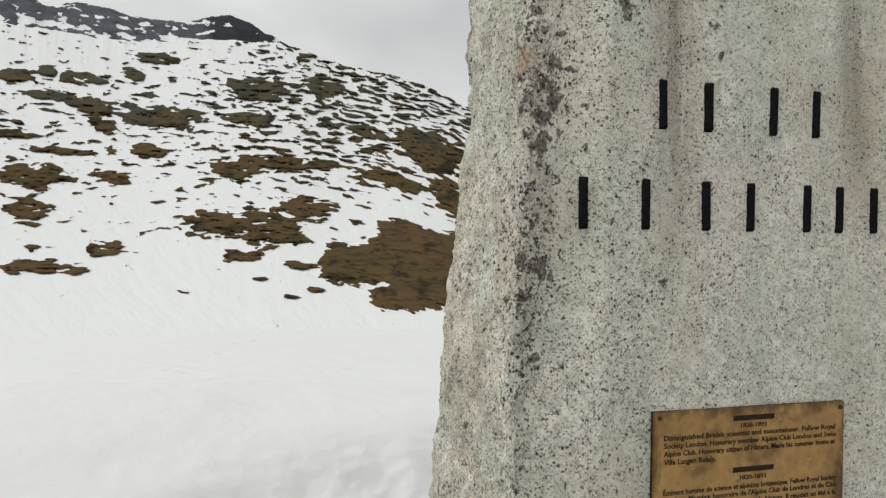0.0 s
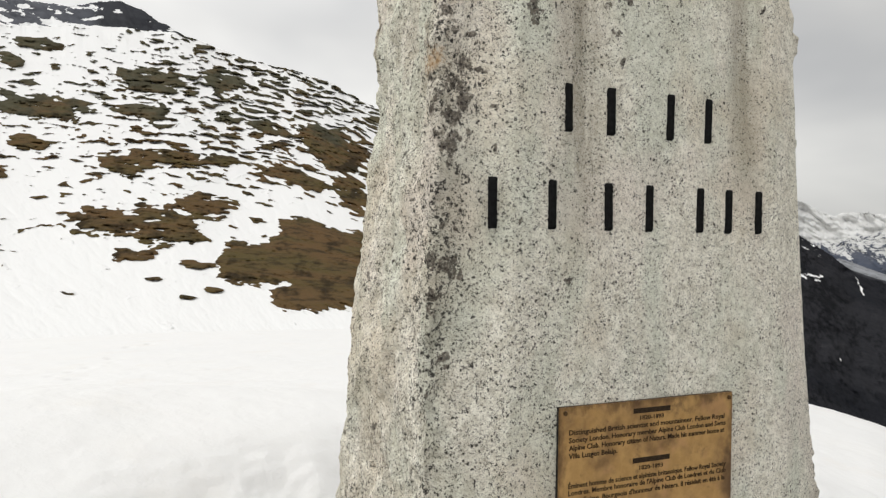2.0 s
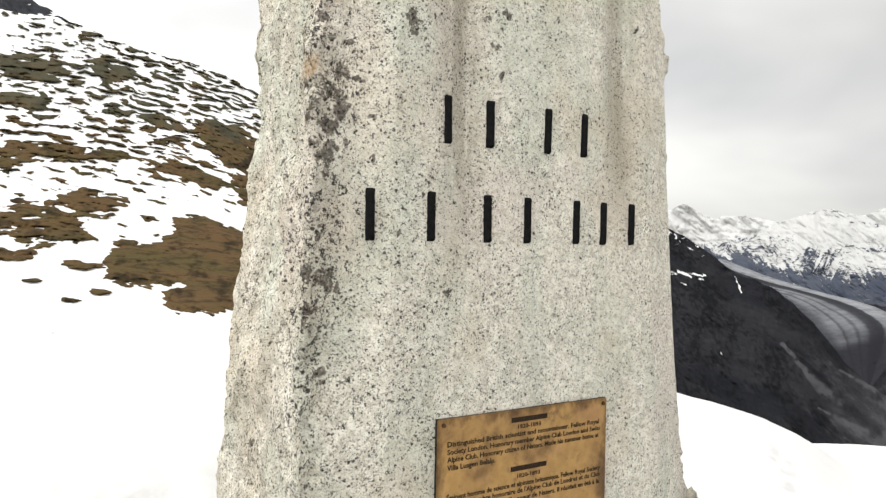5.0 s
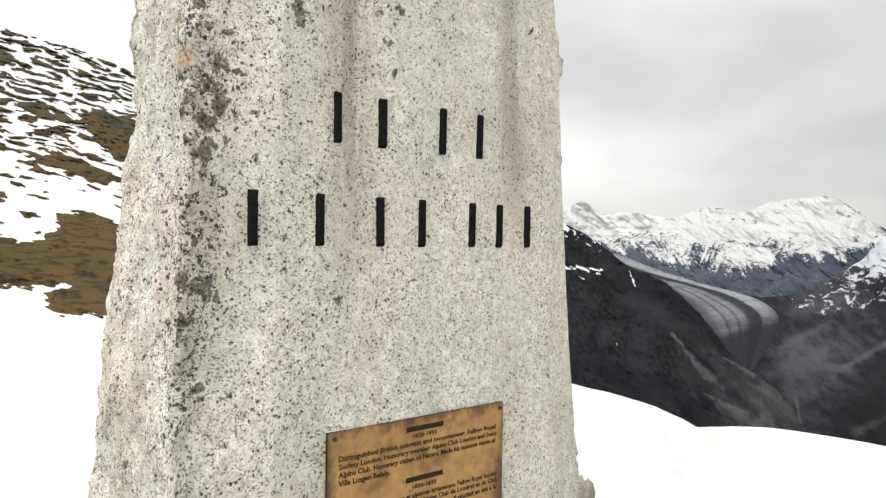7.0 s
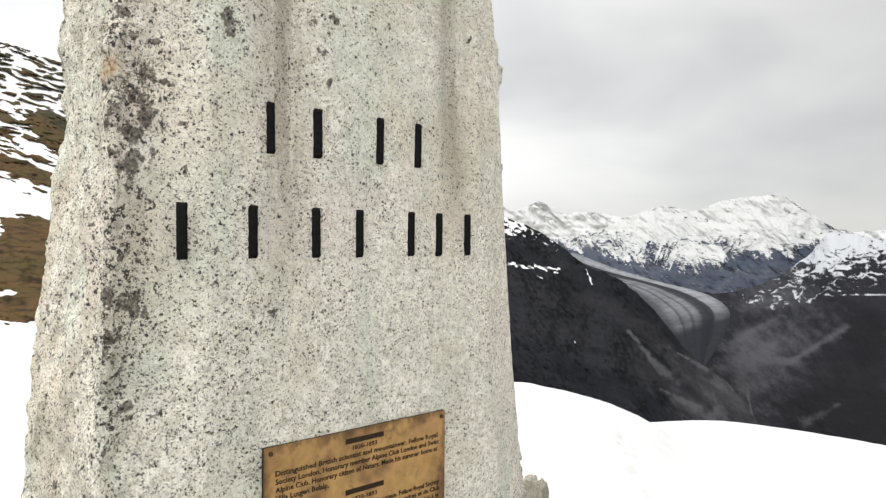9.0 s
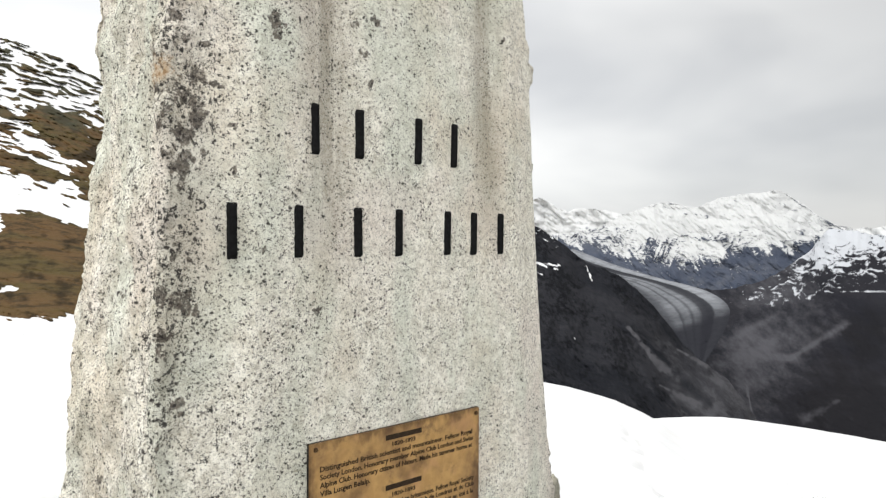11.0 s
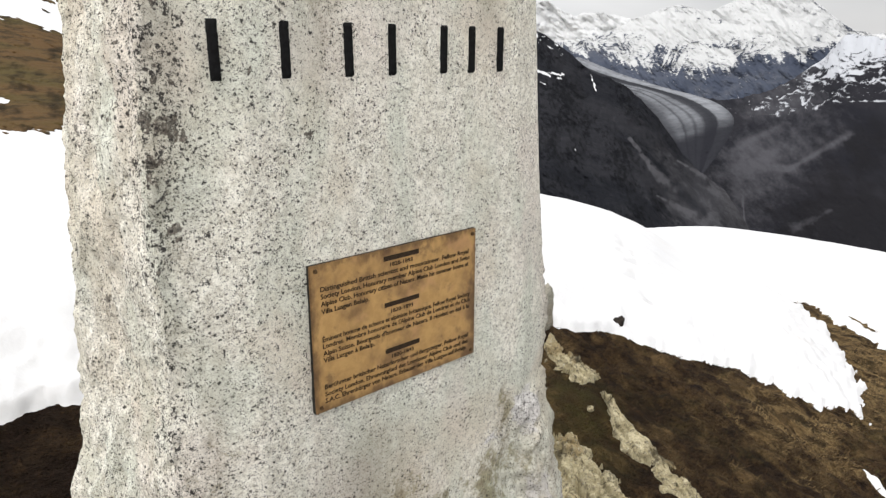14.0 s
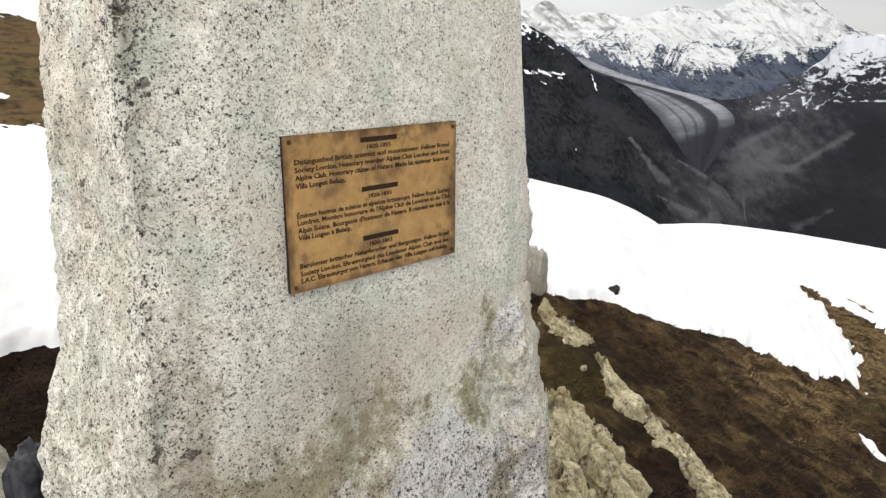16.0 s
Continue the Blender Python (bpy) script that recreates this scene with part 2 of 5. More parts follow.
def granite_material(name="granite", gain=1.0):
    s = Shade(name, 0.85, 0.2)
    big = s.noise(3.2, 4)
    quartz = s.noise(260, 3, 0.65)
    rough = s.attr("rough")
    fleck = s.attr("fleck")
    bent = s.warp(320, 0.0085)
    # pale feldspar in two tones with cloudy grey quartz between
    col = s.mix(s.step(s.noise(46, 5, 0.7), 0.36, 0.64), (0.61, 0.575, 0.475), (0.89, 0.86, 0.755))
    col = s.mix(s.step(quartz, 0.36, 0.62, 0.0, 0.55), col, (0.95, 0.925, 0.825))
    col = s.mix(s.step(s.noise(125, 5, 0.8), 0.50, 0.62, 0.0, 0.62), col, (0.37, 0.335, 0.265))
    tint = s.step(s.noise(1.0, 4, 0.55, s.stretch((6.5, 6.5, 3.0))), 0.44, 0.60)
    col = s.mix(s.math("MULTIPLY", tint, 0.40), col, (0.53, 0.59, 0.49))
    rose = s.step(s.noise(1.0, 3, 0.5, s.stretch((5.0, 5.0, 3.6), (0.3, 0.2, 0.9))), 0.50, 0.66)
    col = s.mix(s.math("MULTIPLY", rose, 0.30), col, (0.72, 0.60, 0.55))
    col = s.mix(s.math("MULTIPLY", s.step(big, 0.48, 0.66), 0.45), col, (0.66, 0.56, 0.43))
    # weathered split faces: browner and blotched
    skin = s.math("MULTIPLY", rough, s.step(s.noise(14, 5, 0.65, s.stretch((1, 1, 0.45))), 0.40, 0.64))
    col = s.mix(s.math("MULTIPLY", skin, 0.36), col, (0.30, 0.26, 0.185))
    # rubbed pale and grimy sheets near the foot
    scrape = s.math("ADD", s.attr("scrape"), s.math("MULTIPLY", s.math("SUBTRACT", s.noise(26, 6, 0.72), 0.5), 2.0))
    col = s.mix(s.step(scrape, 0.45, 0.66, 0.0, 0.75), col, (0.74, 0.72, 0.715))
    film = s.math("ADD", s.attr("grime"), s.math("MULTIPLY", s.math("SUBTRACT", s.noise(30, 7, 0.80), 0.5), 3.2))
    dirt = s.mix(s.step(s.noise(24, 5, 0.7), 0.40, 0.62), (0.28, 0.245, 0.16), (0.48, 0.46, 0.33))
    col = s.mix(s.step(film, 0.28, 0.95, 0.0, 0.92), col, s.mix(1.0, col, dirt, "MULTIPLY"))
    # brown run-off streaks
    streak = s.noise(1.0, 4, 0.6, s.stretch((30, 30, 2.2)))
    wash = s.math("MULTIPLY", s.attr("stain"), s.step(streak, 0.22, 0.55), True)
    col = s.mix(s.math("MULTIPLY", wash, 0.60), col, (0.25, 0.21, 0.15))
    # mica: crisp dark crystals of three sizes, in loose drifts
    drift = s.math("ADD", s.math("MULTIPLY", s.math("SUBTRACT", s.noise(11, 5, 0.65), 0.5), 0.9), s.math("MULTIPLY", s.math("SUBTRACT", fleck, 0.42), 0.15))
    col = s.mix(s.math("MULTIPLY", s.grains(520, 0.42, 0.48, bent, drift), 0.55), col, (0.18, 0.16, 0.13))
    col = s.mix(s.math("MULTIPLY", s.grains(280, 0.24, 0.43, bent, drift), 0.84), col, (0.055, 0.049, 0.042))
    col = s.mix(s.math("MULTIPLY", s.grains(165, 0.07, 0.38, bent, drift), 0.95), col, (0.034, 0.031, 0.028))
    coarse = s.math("ADD", s.noise(88, 6, 0.74, s.stretch((1, 1, 0.75))), s.math("MULTIPLY", s.math("SUBTRACT", s.math("MINIMUM", fleck, 1.35), 1.0), 0.10))
    col = s.mix(s.math("MULTIPLY", s.grains(120, 0.012, 0.40, bent, s.math("MULTIPLY", s.math("SUBTRACT", fleck, 1.0), 0.16)), 0.95), col, (0.036, 0.031, 0.028))
    col = s.mix(s.step(coarse, 0.600, 0.630, 0.0, 0.94), col, (0.034, 0.031, 0.03))
    pit = s.math("ADD", s.noise(40, 6, 0.72, s.stretch((1, 1, 0.55))), s.math("MULTIPLY", s.math("SUBTRACT", rough, 1.0), 0.12))
    col = s.mix(s.step(pit, 0.62, 0.66, 0.0, 0.80), col, (0.055, 0.048, 0.042))
    # lichen: grey-black crusts, broken by the grain beneath, and a rust-coloured one; the crust colour also paints the
    # shade of dents and a crack
    speck = s.math("SUBTRACT", s.noise(130, 5, 0.75), 0.5)
    cloud = s.math("SUBTRACT", s.noise(34, 6, 0.70), 0.5)
    ragged = s.math("ADD", s.attr("lichen_dents"), s.math("ADD", s.math("MULTIPLY", speck, 2.0), s.math("MULTIPLY", cloud, 2.2)))
    crust = s.mix(s.step(s.noise(95, 5, 0.7), 0.38, 0.62), (0.034, 0.028, 0.024), (0.150, 0.126, 0.102))
    open_grain = s.step(s.noise(150, 4, 0.75), 0.38, 0.50, 0.55, 1.0)
    col = s.mix(s.math("MULTIPLY", s.step(ragged, 0.52, 0.70, 0.0, 0.88), open_grain), col, crust)
    dots = s.grains(150, 0.5, 0.42, bent)
    col = s.mix(s.math("MULTIPLY", s.step(ragged, 0.34, 0.60), s.math("MULTIPLY", dots, 0.9)), col, (0.030, 0.026, 0.025))
    rust = s.math("ADD", s.attr("rust"), s.math("ADD", s.math("MULTIPLY", speck, 2.0), s.math("MULTIPLY", cloud, 1.0)))
    col = s.mix(s.step(rust, 0.40, 1.0, 0.0, 0.65), col, (0.38, 0.235, 0.11))
    s.put("Base Color", s.mix(1.0, col, (gain, 0.97 * gain, 0.92 * gain), "MULTIPLY") if gain < 1 else col)
    first = s.bump(quartz, 0.5, 0.002)
    s.bump(s.noise(34, 5, 0.65), 0.6, 0.008, first)
    return s.mat


def outcrop_material():
    s = Shade("outcrop_rock", 0.9, 0.15)
    bent = s.warp(9, 0.10)
    seams = s.noise(1.0, 5, 0.7, s.stretch((16, 16, 4.0), (0.5, 0.2, 0.3)))
    col = s.mix(s.step(s.noise(11, 6, 0.65), 0.36, 0.64), (0.39, 0.335, 0.20), (0.66, 0.585, 0.385))
    col = s.mix(s.step(seams, 0.56, 0.68, 0.0, 0.75), col, (0.23, 0.185, 0.11))
    col = s.mix(s.math("MULTIPLY", s.step(s.noise(4, 4), 0.52, 0.66), 0.65), col, (0.34, 0.245, 0.11))
    col = s.mix(s.step(s.noise(34, 6, 0.78), 0.51, 0.60, 0, 0.8), col, (0.13, 0.11, 0.075))
    col = s.mix(s.step(s.noise(8, 6, 0.75, bent), 0.58, 0.66, 0, 0.85), col, (0.060, 0.052, 0.024))
    col = s.mix(s.step(s.noise(60, 5, 0.7), 0.58, 0.68, 0, 0.7), col, (0.55, 0.52, 0.44))
    crack = s.cells(7.5, bent, "Distance")
    col = s.mix(s.step(crack, 0.70, 0.92, 0.0, 0.8), col, (0.04, 0.031, 0.020))
    s.put("Base Color", col)
    first = s.bump(seams, 1.0, 0.05)
    s.bump(s.noise(45, 6, 0.7), 0.8, 0.012, first)
    return s.mat


def bronze_material():
    s = Shade("bronze", 0.42, 0.5)
    big, mid = s.noise(9, 5, 0.6), s.noise(40, 5, 0.65)
    col = s.mix(s.step(mid, 0.35, 0.65), (0.46, 0.272, 0.095), (0.56, 0.345, 0.13))
    col = s.mix(s.step(big, 0.44, 0.66, 0, 0.8), col, (0.17, 0.095, 0.045))
    col = s.mix(s.step(s.noise(22, 6, 0.7), 0.54, 0.70, 0, 0.6), col, (0.13, 0.075, 0.04))
    col = s.mix(s.math("MULTIPLY", s.step(s.noise(16, 4), 0.55, 0.7), 0.5), col, (0.55, 0.31, 0.15))
    sep = s.t.nodes.new("ShaderNodeSeparateXYZ")
    s.link(s.co, sep.inputs[0])
    x, z = sep.outputs["X"], sep.outputs["Z"]
    rim = s.math("MINIMUM", s.math("MINIMUM", s.math("MULTIPLY", x, 1.6), s.math("SUBTRACT", 0.381, x)), s.math("MINIMUM", s.math("MULTIPLY", z, -1.0), s.math("ADD", z, 0.267)))
    smear = s.math("ADD", rim, s.math("MULTIPLY", s.math("SUBTRACT", s.noise(20, 5, 0.65, s.stretch((1, 1, 0.6))), 0.5), 0.11))
    col = s.mix(s.step(smear, 0.022, -0.006, 0.0, 0.72), col, (0.105, 0.058, 0.030))
    s.put("Base Color", col)
    s.put("Metallic", 0.55)
    s.put("Roughness", s.step(mid, 0.3, 0.7, 0.34, 0.50))
    s.bump(mid, 0.25, 0.001)
    return s.mat


def grass_material():
    s = Shade("dry_grass", 0.9, 0.1)
    g = s.t.nodes.new("ShaderNodeNewGeometry")
    ramp = s.t.nodes.new("ShaderNodeValToRGB")
    e = ramp.color_ramp.elements
    e[0].position, e[0].color = 0.0, (0.026, 0.016, 0.010, 1)
    e[1].position, e[1].color = 1.0, (0.080, 0.048, 0.022, 1)
    for pos, col in ((0.45, (0.066, 0.040, 0.020, 1)), (0.7, (0.070, 0.042, 0.018, 1)), (0.85, (0.052, 0.049, 0.018, 1))):
        e.new(pos).color = col
    s.link(g.outputs["Random Per Island"], ramp.inputs["Fac"])
    dry = s.mix(g.outputs["Random Per Island"], (0.140, 0.092, 0.041), (0.260, 0.180, 0.082))
    col = s.mix(s.attr("straw"), ramp.outputs["Color"], dry)
    s.put("Base Color", s.mix(s.math("MULTIPLY", s.attr("dark_turf"), 0.8), col, (0.020, 0.011, 0.0065)))
    return s.mat


def plain_material(name, col, rough=0.7, vary=0.35, scale=60, metal=0.0):
    s = Shade(name, rough, 0.15)
    s.put("Base Color", s.mix(s.step(s.noise(scale, 4), 0.35, 0.65), tuple(c * (1 - vary) for c in col), tuple(c * (1 + vary) for c in col)))
    s.put("Metallic", metal)
    return s.mat


def glacier_material():
    s = Shade("glacier_ice", 0.95, 0.0)
    warp = s.math("MULTIPLY", s.math("SUBTRACT", s.noise(0.0030, 6, 0.65), 0.5), 0.13)
    v = s.math("ADD", s.attr("across"), warp)
    fine = s.noise(0.02, 6, 0.65)
    ramp = s.t.nodes.new("ShaderNodeValToRGB")
    e = ramp.color_ramp.elements
    stripes = ((0.0, 0.10), (0.12, 0.22), (0.20, 0.46), (0.27, 0.52), (0.30, 0.20), (0.34, 0.50), (0.42, 0.58), (0.46, 0.25), (0.50, 0.56), (0.56, 0.50), (0.61, 0.12),
               (0.70, 0.06), (0.76, 0.09), (0.79, 0.72), (0.90, 0.92), (1.0, 0.62))
    for k, (pos, val) in enumerate(stripes):
        el = e[k] if k < 2 else e.new(pos)
        el.position, el.color = pos, (val, val, val, 1)
    s.link(v, ramp.inputs["Fac"])
    last = s.math("ADD", s.attr("along"), s.math("MULTIPLY", s.math("SUBTRACT", s.noise(0.006, 4), 0.5), 0.2))
    light = s.math("MULTIPLY", ramp.outputs["Color"], s.step(s.math("ADD", last, s.math("MULTIPLY", s.attr("across"), 0.12)), 0.55, 0.78, 1.0, 0.04))
    light = s.math("MULTIPLY", light, s.step(fine, 0.25, 0.7, 0.65, 1.1))
    col = s.mix(light, (0.021, 0.0215, 0.026), (0.300, 0.312, 0.332))
    s.put("Base Color", col)
    s.bump(fine, 0.5, 16.0)
    return s.mat


SNOW, TURF, GRANITE, OUTCROP, BRONZE = snow_material(), turf_material(), granite_material(), outcrop_material(), bronze_material()
HILL = land_material("patchy_hillside", 0.9, (0.106, 0.065, 0.030), (0.082, 0.063, 0.026), (0.036, 0.028, 0.016), 0.08, (0.745, 0.748, 0.748), pale_col=(0.066, 0.066, 0.044))
# from here on, distance haze is put into the rock colours: paler, bluer
CRAG = land_material("crag", 0.09, (0.11, 0.115, 0.13), (0.085, 0.09, 0.105), (0.06, 0.062, 0.072), 0.7)
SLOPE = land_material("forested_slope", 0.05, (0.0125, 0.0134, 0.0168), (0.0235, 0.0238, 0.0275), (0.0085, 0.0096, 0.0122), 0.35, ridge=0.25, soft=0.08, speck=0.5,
                      pale_col=(0.088, 0.087, 0.094))
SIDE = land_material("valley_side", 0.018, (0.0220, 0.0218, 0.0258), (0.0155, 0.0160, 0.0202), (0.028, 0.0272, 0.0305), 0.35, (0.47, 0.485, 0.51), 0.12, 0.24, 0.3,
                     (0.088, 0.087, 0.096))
# massif and peaks: haze also dulls the snow colour and blurs its edge
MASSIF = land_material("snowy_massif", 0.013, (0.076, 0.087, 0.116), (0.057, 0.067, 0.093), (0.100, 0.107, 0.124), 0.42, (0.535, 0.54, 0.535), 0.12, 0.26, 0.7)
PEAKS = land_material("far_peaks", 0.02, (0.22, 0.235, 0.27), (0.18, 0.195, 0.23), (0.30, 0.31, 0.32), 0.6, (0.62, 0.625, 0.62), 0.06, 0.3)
ICE = glacier_material()
GREY_ROCK = granite_material("weathered_granite", 0.52)
FACE_DARK = plain_material("face_dark", (0.040, 0.040, 0.045), 0.6, 0.6, 24)
HOLE_DARK = plain_material("hole_dark", (0.022, 0.017, 0.013), 0.9, 0.5, 30)

# ---- the ground: a turf and snow shoulder that falls to a deep valley on one side ----
OX, OY, EYE = -0.56, -0.95, 1.56


def bearing(x, y):
    return np.hypot(x - OX, y - OY), np.degrees(np.arctan2(x - OX, y - OY))


def terrain(x, y):
    """Height of the bare ground, without its small bumps."""
    d, az = bearing(x, y)
    near = -0.28 - 0.163 * (x - 2.23) + 0.301 * (y - 0.65)
    near = near + 0.10 * np.exp(-((x - 0.7) ** 2 + (y - 0.4) ** 2) / 0.7) + 0.05 * np.exp(-(((x - 2.10) / 0.22) ** 2 + ((y - 0.98) / 0.22) ** 2)) + 0.07 * np.exp(-(((x - 2.40) / 0.13) ** 2 + ((y - 1.50) / 0.13) ** 2))
    # snowfield side: a long gentle fall
    far_l = np.interp(d, [0, 3, 25, 60, 400, 5000], [0.30, 0.42, -1.80, -6.0, -60, -500])
    wl = smooth(2.2, 5.5, d)
    left = near * (1 - wl) + far_l * wl
    # valley side: a rounded brink, then steep
    dc = np.interp(az, [40, 58, 62, 95], [44.0, 48.0, 54.0, 60.0])
    el = np.interp(az, [40, 56, 58.5, 60.5, 62.5, 64.5, 67, 70, 76, 85, 180], [-15.5, -14.5, -13.9, -13.65, -13.4, -13.25, -13.3, -13.4, -13.72, -14.4, -16])
    r0, ang = 4.5, np.radians(az)
    x0, y0 = OX + r0 * np.sin(ang), OY + r0 * np.cos(ang)
    e0 = np.degrees(np.arctan2(-0.28 - 0.163 * (x0 - 2.23) + 0.301 * (y0 - 0.65) - EYE, r0))
    ease = (r0 / np.maximum(d, 1.0)) ** 1.65
    last = (r0 / dc) ** 1.65
    eld = el + (e0 - el) * (ease - last) / (1 - last)
    brink = EYE + d * np.tan(np.radians(np.clip(np.where(d < dc, eld, el), -60, 10))) - 0.17 * smooth(4, 8, d)
    # a nearer swell in front of it
    eh = np.interp(az, [40, 48, 50, 52.8, 55, 56.5, 58.5, 60, 62, 65, 80, 180], [-11.2, -11.1, -11.25, -11.75, -12.2, -12.6, -13.35, -14.1, -15.4, -17.5, -26, -40])
    swell = EYE + d * np.tan(np.radians(eh)) - 0.17 - 0.012 * (d - 11.8) ** 2
    brink = np.maximum(brink, swell) + 0.06 * np.exp(-np.abs(brink - swell) / 0.12) * smooth(4, 6, d) * smooth(30, 16, d)
    wr = smooth(3.8, 5.4, d)
    past = np.maximum(d - dc, 0)
    right = near * (1 - wr) + brink * wr - 0.35 * past
    right = np.maximum(right, np.interp(d, [0, 900, 5000], [-140, -600, -700]))
    side = smooth(26, 42, az) * (1 - smooth(120, 165, az))
    return left * (1 - side) + right * side


BARE = [(-0.9, 0.9), (-0.26, 1.47), (-0.08, 1.55), (0.8, 1.9), (1.8, 1.92), (2.56, 1.58), (2.82, 1.47), (3.06, 1.38), (3.23, 1.22),
        (3.36, 1.10), (3.70, 0.90), (3.90, 0.72), (3.86, 0.52), (3.96, 0.37), (4.30, 0.25), (4.66, 0.34), (5.20, 0.56), (5.85, 0.86),
        (6.70, 1.25), (7.40, 1.72), (7.95, 2.05), (8.12, 1.92), (7.75, 1.60), (7.42, 1.30), (7.11, 1.00), (6.83, 0.70), (7.2, -0.3), (7.0, -3.0), (0.0, -3.5), (-2.5, -2.0)]


def inside_of(outline, x, y):
    """Distance from an outline, above zero within it."""
    best, inside = np.full(x.shape, 1e9), np.zeros(x.shape, bool)
    for (ax, ay), (bx, by) in zip(outline, outline[1:] + outline[:1]):
        ex, ey = bx - ax, by - ay
        t = np.clip(((x - ax) * ex + (y - ay) * ey) / (ex * ex + ey * ey), 0, 1)
        best = np.minimum(best, np.hypot(x - ax - t * ex, y - ay - t * ey))
        cross = (ay > y) != (by > y)
        inside ^= cross & (x < ex * (y - ay) / (ey if abs(ey) > 1e-9 else 1e-9) + ax)
    return np.where(inside, best, -best)


def snow_edge(x, y):
    """Distance into the snow, in metres; below zero on bare ground."""
    edge = -inside_of(BARE, x, y)
    edge = edge + 0.085 * fbm(x * 2.6, y * 2.6, 3, 31) + (0.03 + 0.095 * smooth(3.3, 4.2, x)) * fbm((x + 0.5 * y) * 4.0, (y - 0.5 * x) * 15, 3, 35)
    along, across = 0.28 * (x - 3.43) + 0.96 * (y + 0.14), 0.96 * (x - 3.43) - 0.28 * (y + 0.14)
    la, lc = 0.75 * (x - 7.75) + 0.66 * (y - 1.18), 0.66 * (x - 7.75) - 0.75 * (y - 1.18)
    edge = np.minimum(edge, np.hypot(la * 0.25, lc) - 0.07 + 0.10 * perlin(x * 5, y * 5, 38))
    patch = 0.03 - np.hypot(along * 0.22, across) + 0.012 * perlin(x * 14, y * 14, 36)
    return np.maximum(edge, patch)


def bumps(x, y):
    return 0.030 * fbm(x * 1.3, y * 1.3, 3, 3) + 0.045 * fbm(x * 4.5, y * 4.5, 4, 7)


# clumps of golden grass: place and radius
CLUMPS = ((3.55, 0.59, 0.16), (3.63, 0.52, 0.12), (3.14, 0.33, 0.14), (2.96, 0.06, 0.12), (3.07, -0.16, 0.12), (2.49, -0.06, 0.08), (3.03, 0.54, 0.12), (3.48, 0.23, 0.16), (3.34, 0.07, 0.1), (2.88, 0.73, 0.08), (2.65, 0.26, 0.1), (2.74, -0.2, 0.1))


def dry_share(x, y):
    """Where straw-coloured grass outweighs dark heather."""
    n = fbm(x * 1.6, y * 1.6, 4, 12)
    tuft = fbm(x * 5.5, y * 5.5, 4, 14, 0.6)
    share = 0.95 * smooth(3.9, 4.8, x) + 0.22 * smooth(2.2, 3.2, x - 1.1 * y) + 0.62 * np.exp(-(((x - 3.52) / 0.40) ** 2 + ((y - 0.42) / 0.22) ** 2))
    for px, py, r in CLUMPS:
        share = share + 0.55 * np.exp(-((x - px) ** 2 + (y - py) ** 2) / r**2)
    return 0.9 * smooth(0.30, 0.75, share + 0.55 * n + 0.55 * tuft)


FINE_AZ = np.arange(-20, 83, 0.17)
AZ = np.r_[np.arange(-180, -20, 0.6), FINE_AZ, np.arange(83.4, 179.8, 0.6)]
NEAR_D = EYE / np.tan(np.radians(np.arange(62, 7.0, -0.16)))
FAR_D = np.r_[np.geomspace(13.2, 95, 60), np.geomspace(110, 4800, 30)]


def ring(d, az):
    r, a = np.meshgrid(d, np.radians(az), indexing="ij")
    return OX + r * np.sin(a), OY + r * np.cos(a)


gx, gy = ring(np.r_[0.001, 0.4, NEAR_D, FAR_D], AZ)
gd = bearing(gx, gy)[0]
calm = 1 - smooth(14, 30, gd)
gz = terrain(gx, gy) + bumps(gx, gy) * calm
straw = dry_share(gx, gy)
moss = smooth(0.36, 0.05, np.hypot((gx - 2.12) * 0.9, (gy - 0.96)) + 0.12 * fbm(gx * 5, gy * 5, 3, 16)) * 0.75 + 0.4 * smooth(0.3, 0.1, np.hypot(gx - 1.84, gy - 0.69))
# turf is darker at x below 1.5 and, less so, below 3.6
dark_turf = np.maximum(1.4 * smooth(1.5, -0.1, gx + 0.5 * fbm(gx * 1.5, gy * 1.5, 3, 17)), 0.74 * smooth(3.6, 2.3, gx + 0.25 * fbm(gx * 2, gy * 2, 3, 15)))
ground = part("ground", grid_mesh("ground", gx, gy, gz, {"straw": straw, "moss": moss, "dark_turf": dark_turf}, closed=True), TURF)
tagged(ground, "brown matted turf with heather and moss", "ground", kind="structure")

sx, sy = ring(np.r_[NEAR_D, np.geomspace(13.2, 95, 90)], AZ)
m = snow_edge(sx, sy)
sd, sa = bearing(sx, sy)
calm_s = 1 - smooth(6, 16, sd)
thick = 0.055 * smooth(-0.01, 0.035, m) + 0.12 * smooth(0.0, 0.55, m) - 0.06
prints = np.zeros_like(sx)
rnd = random.Random(4)
for k in range(34):  # old, half-melted footprints in two lines
    if k < 12:
        px, py = 3.86 + 0.17 * k + rnd.uniform(-0.14, 0.14), 1.58 + 0.14 * k + rnd.uniform(-0.10, 0.10)
    else:
        px, py = -1.6 + 0.05 * (k - 12) + rnd.uniform(-0.2, 0.2), 4.2 + 0.55 * (k - 12)
    prints -= rnd.uniform(0.06, 0.11) * np.exp(-(((sx - px) / 0.085) ** 2 + ((sy - py) / 0.07) ** 2) ** 1.5)
sz = terrain(sx, sy) + thick + 0.05 + prints + (0.022 * fbm(sx * 0.9, sy * 0.9, 4, 21) + 0.012 * fbm(sx * 3.1, sy * 3.1, 4, 23) * calm_s) * smooth(0, 0.6, m) + bumps(sx, sy) * smooth(0.5, 0.0, m)
m = np.c_[m, m[:, :1]]
kf = np.minimum(np.minimum(m[:-1, :-1], m[1:, :-1]), np.minimum(m[:-1, 1:], m[1:, 1:])) > -0.12
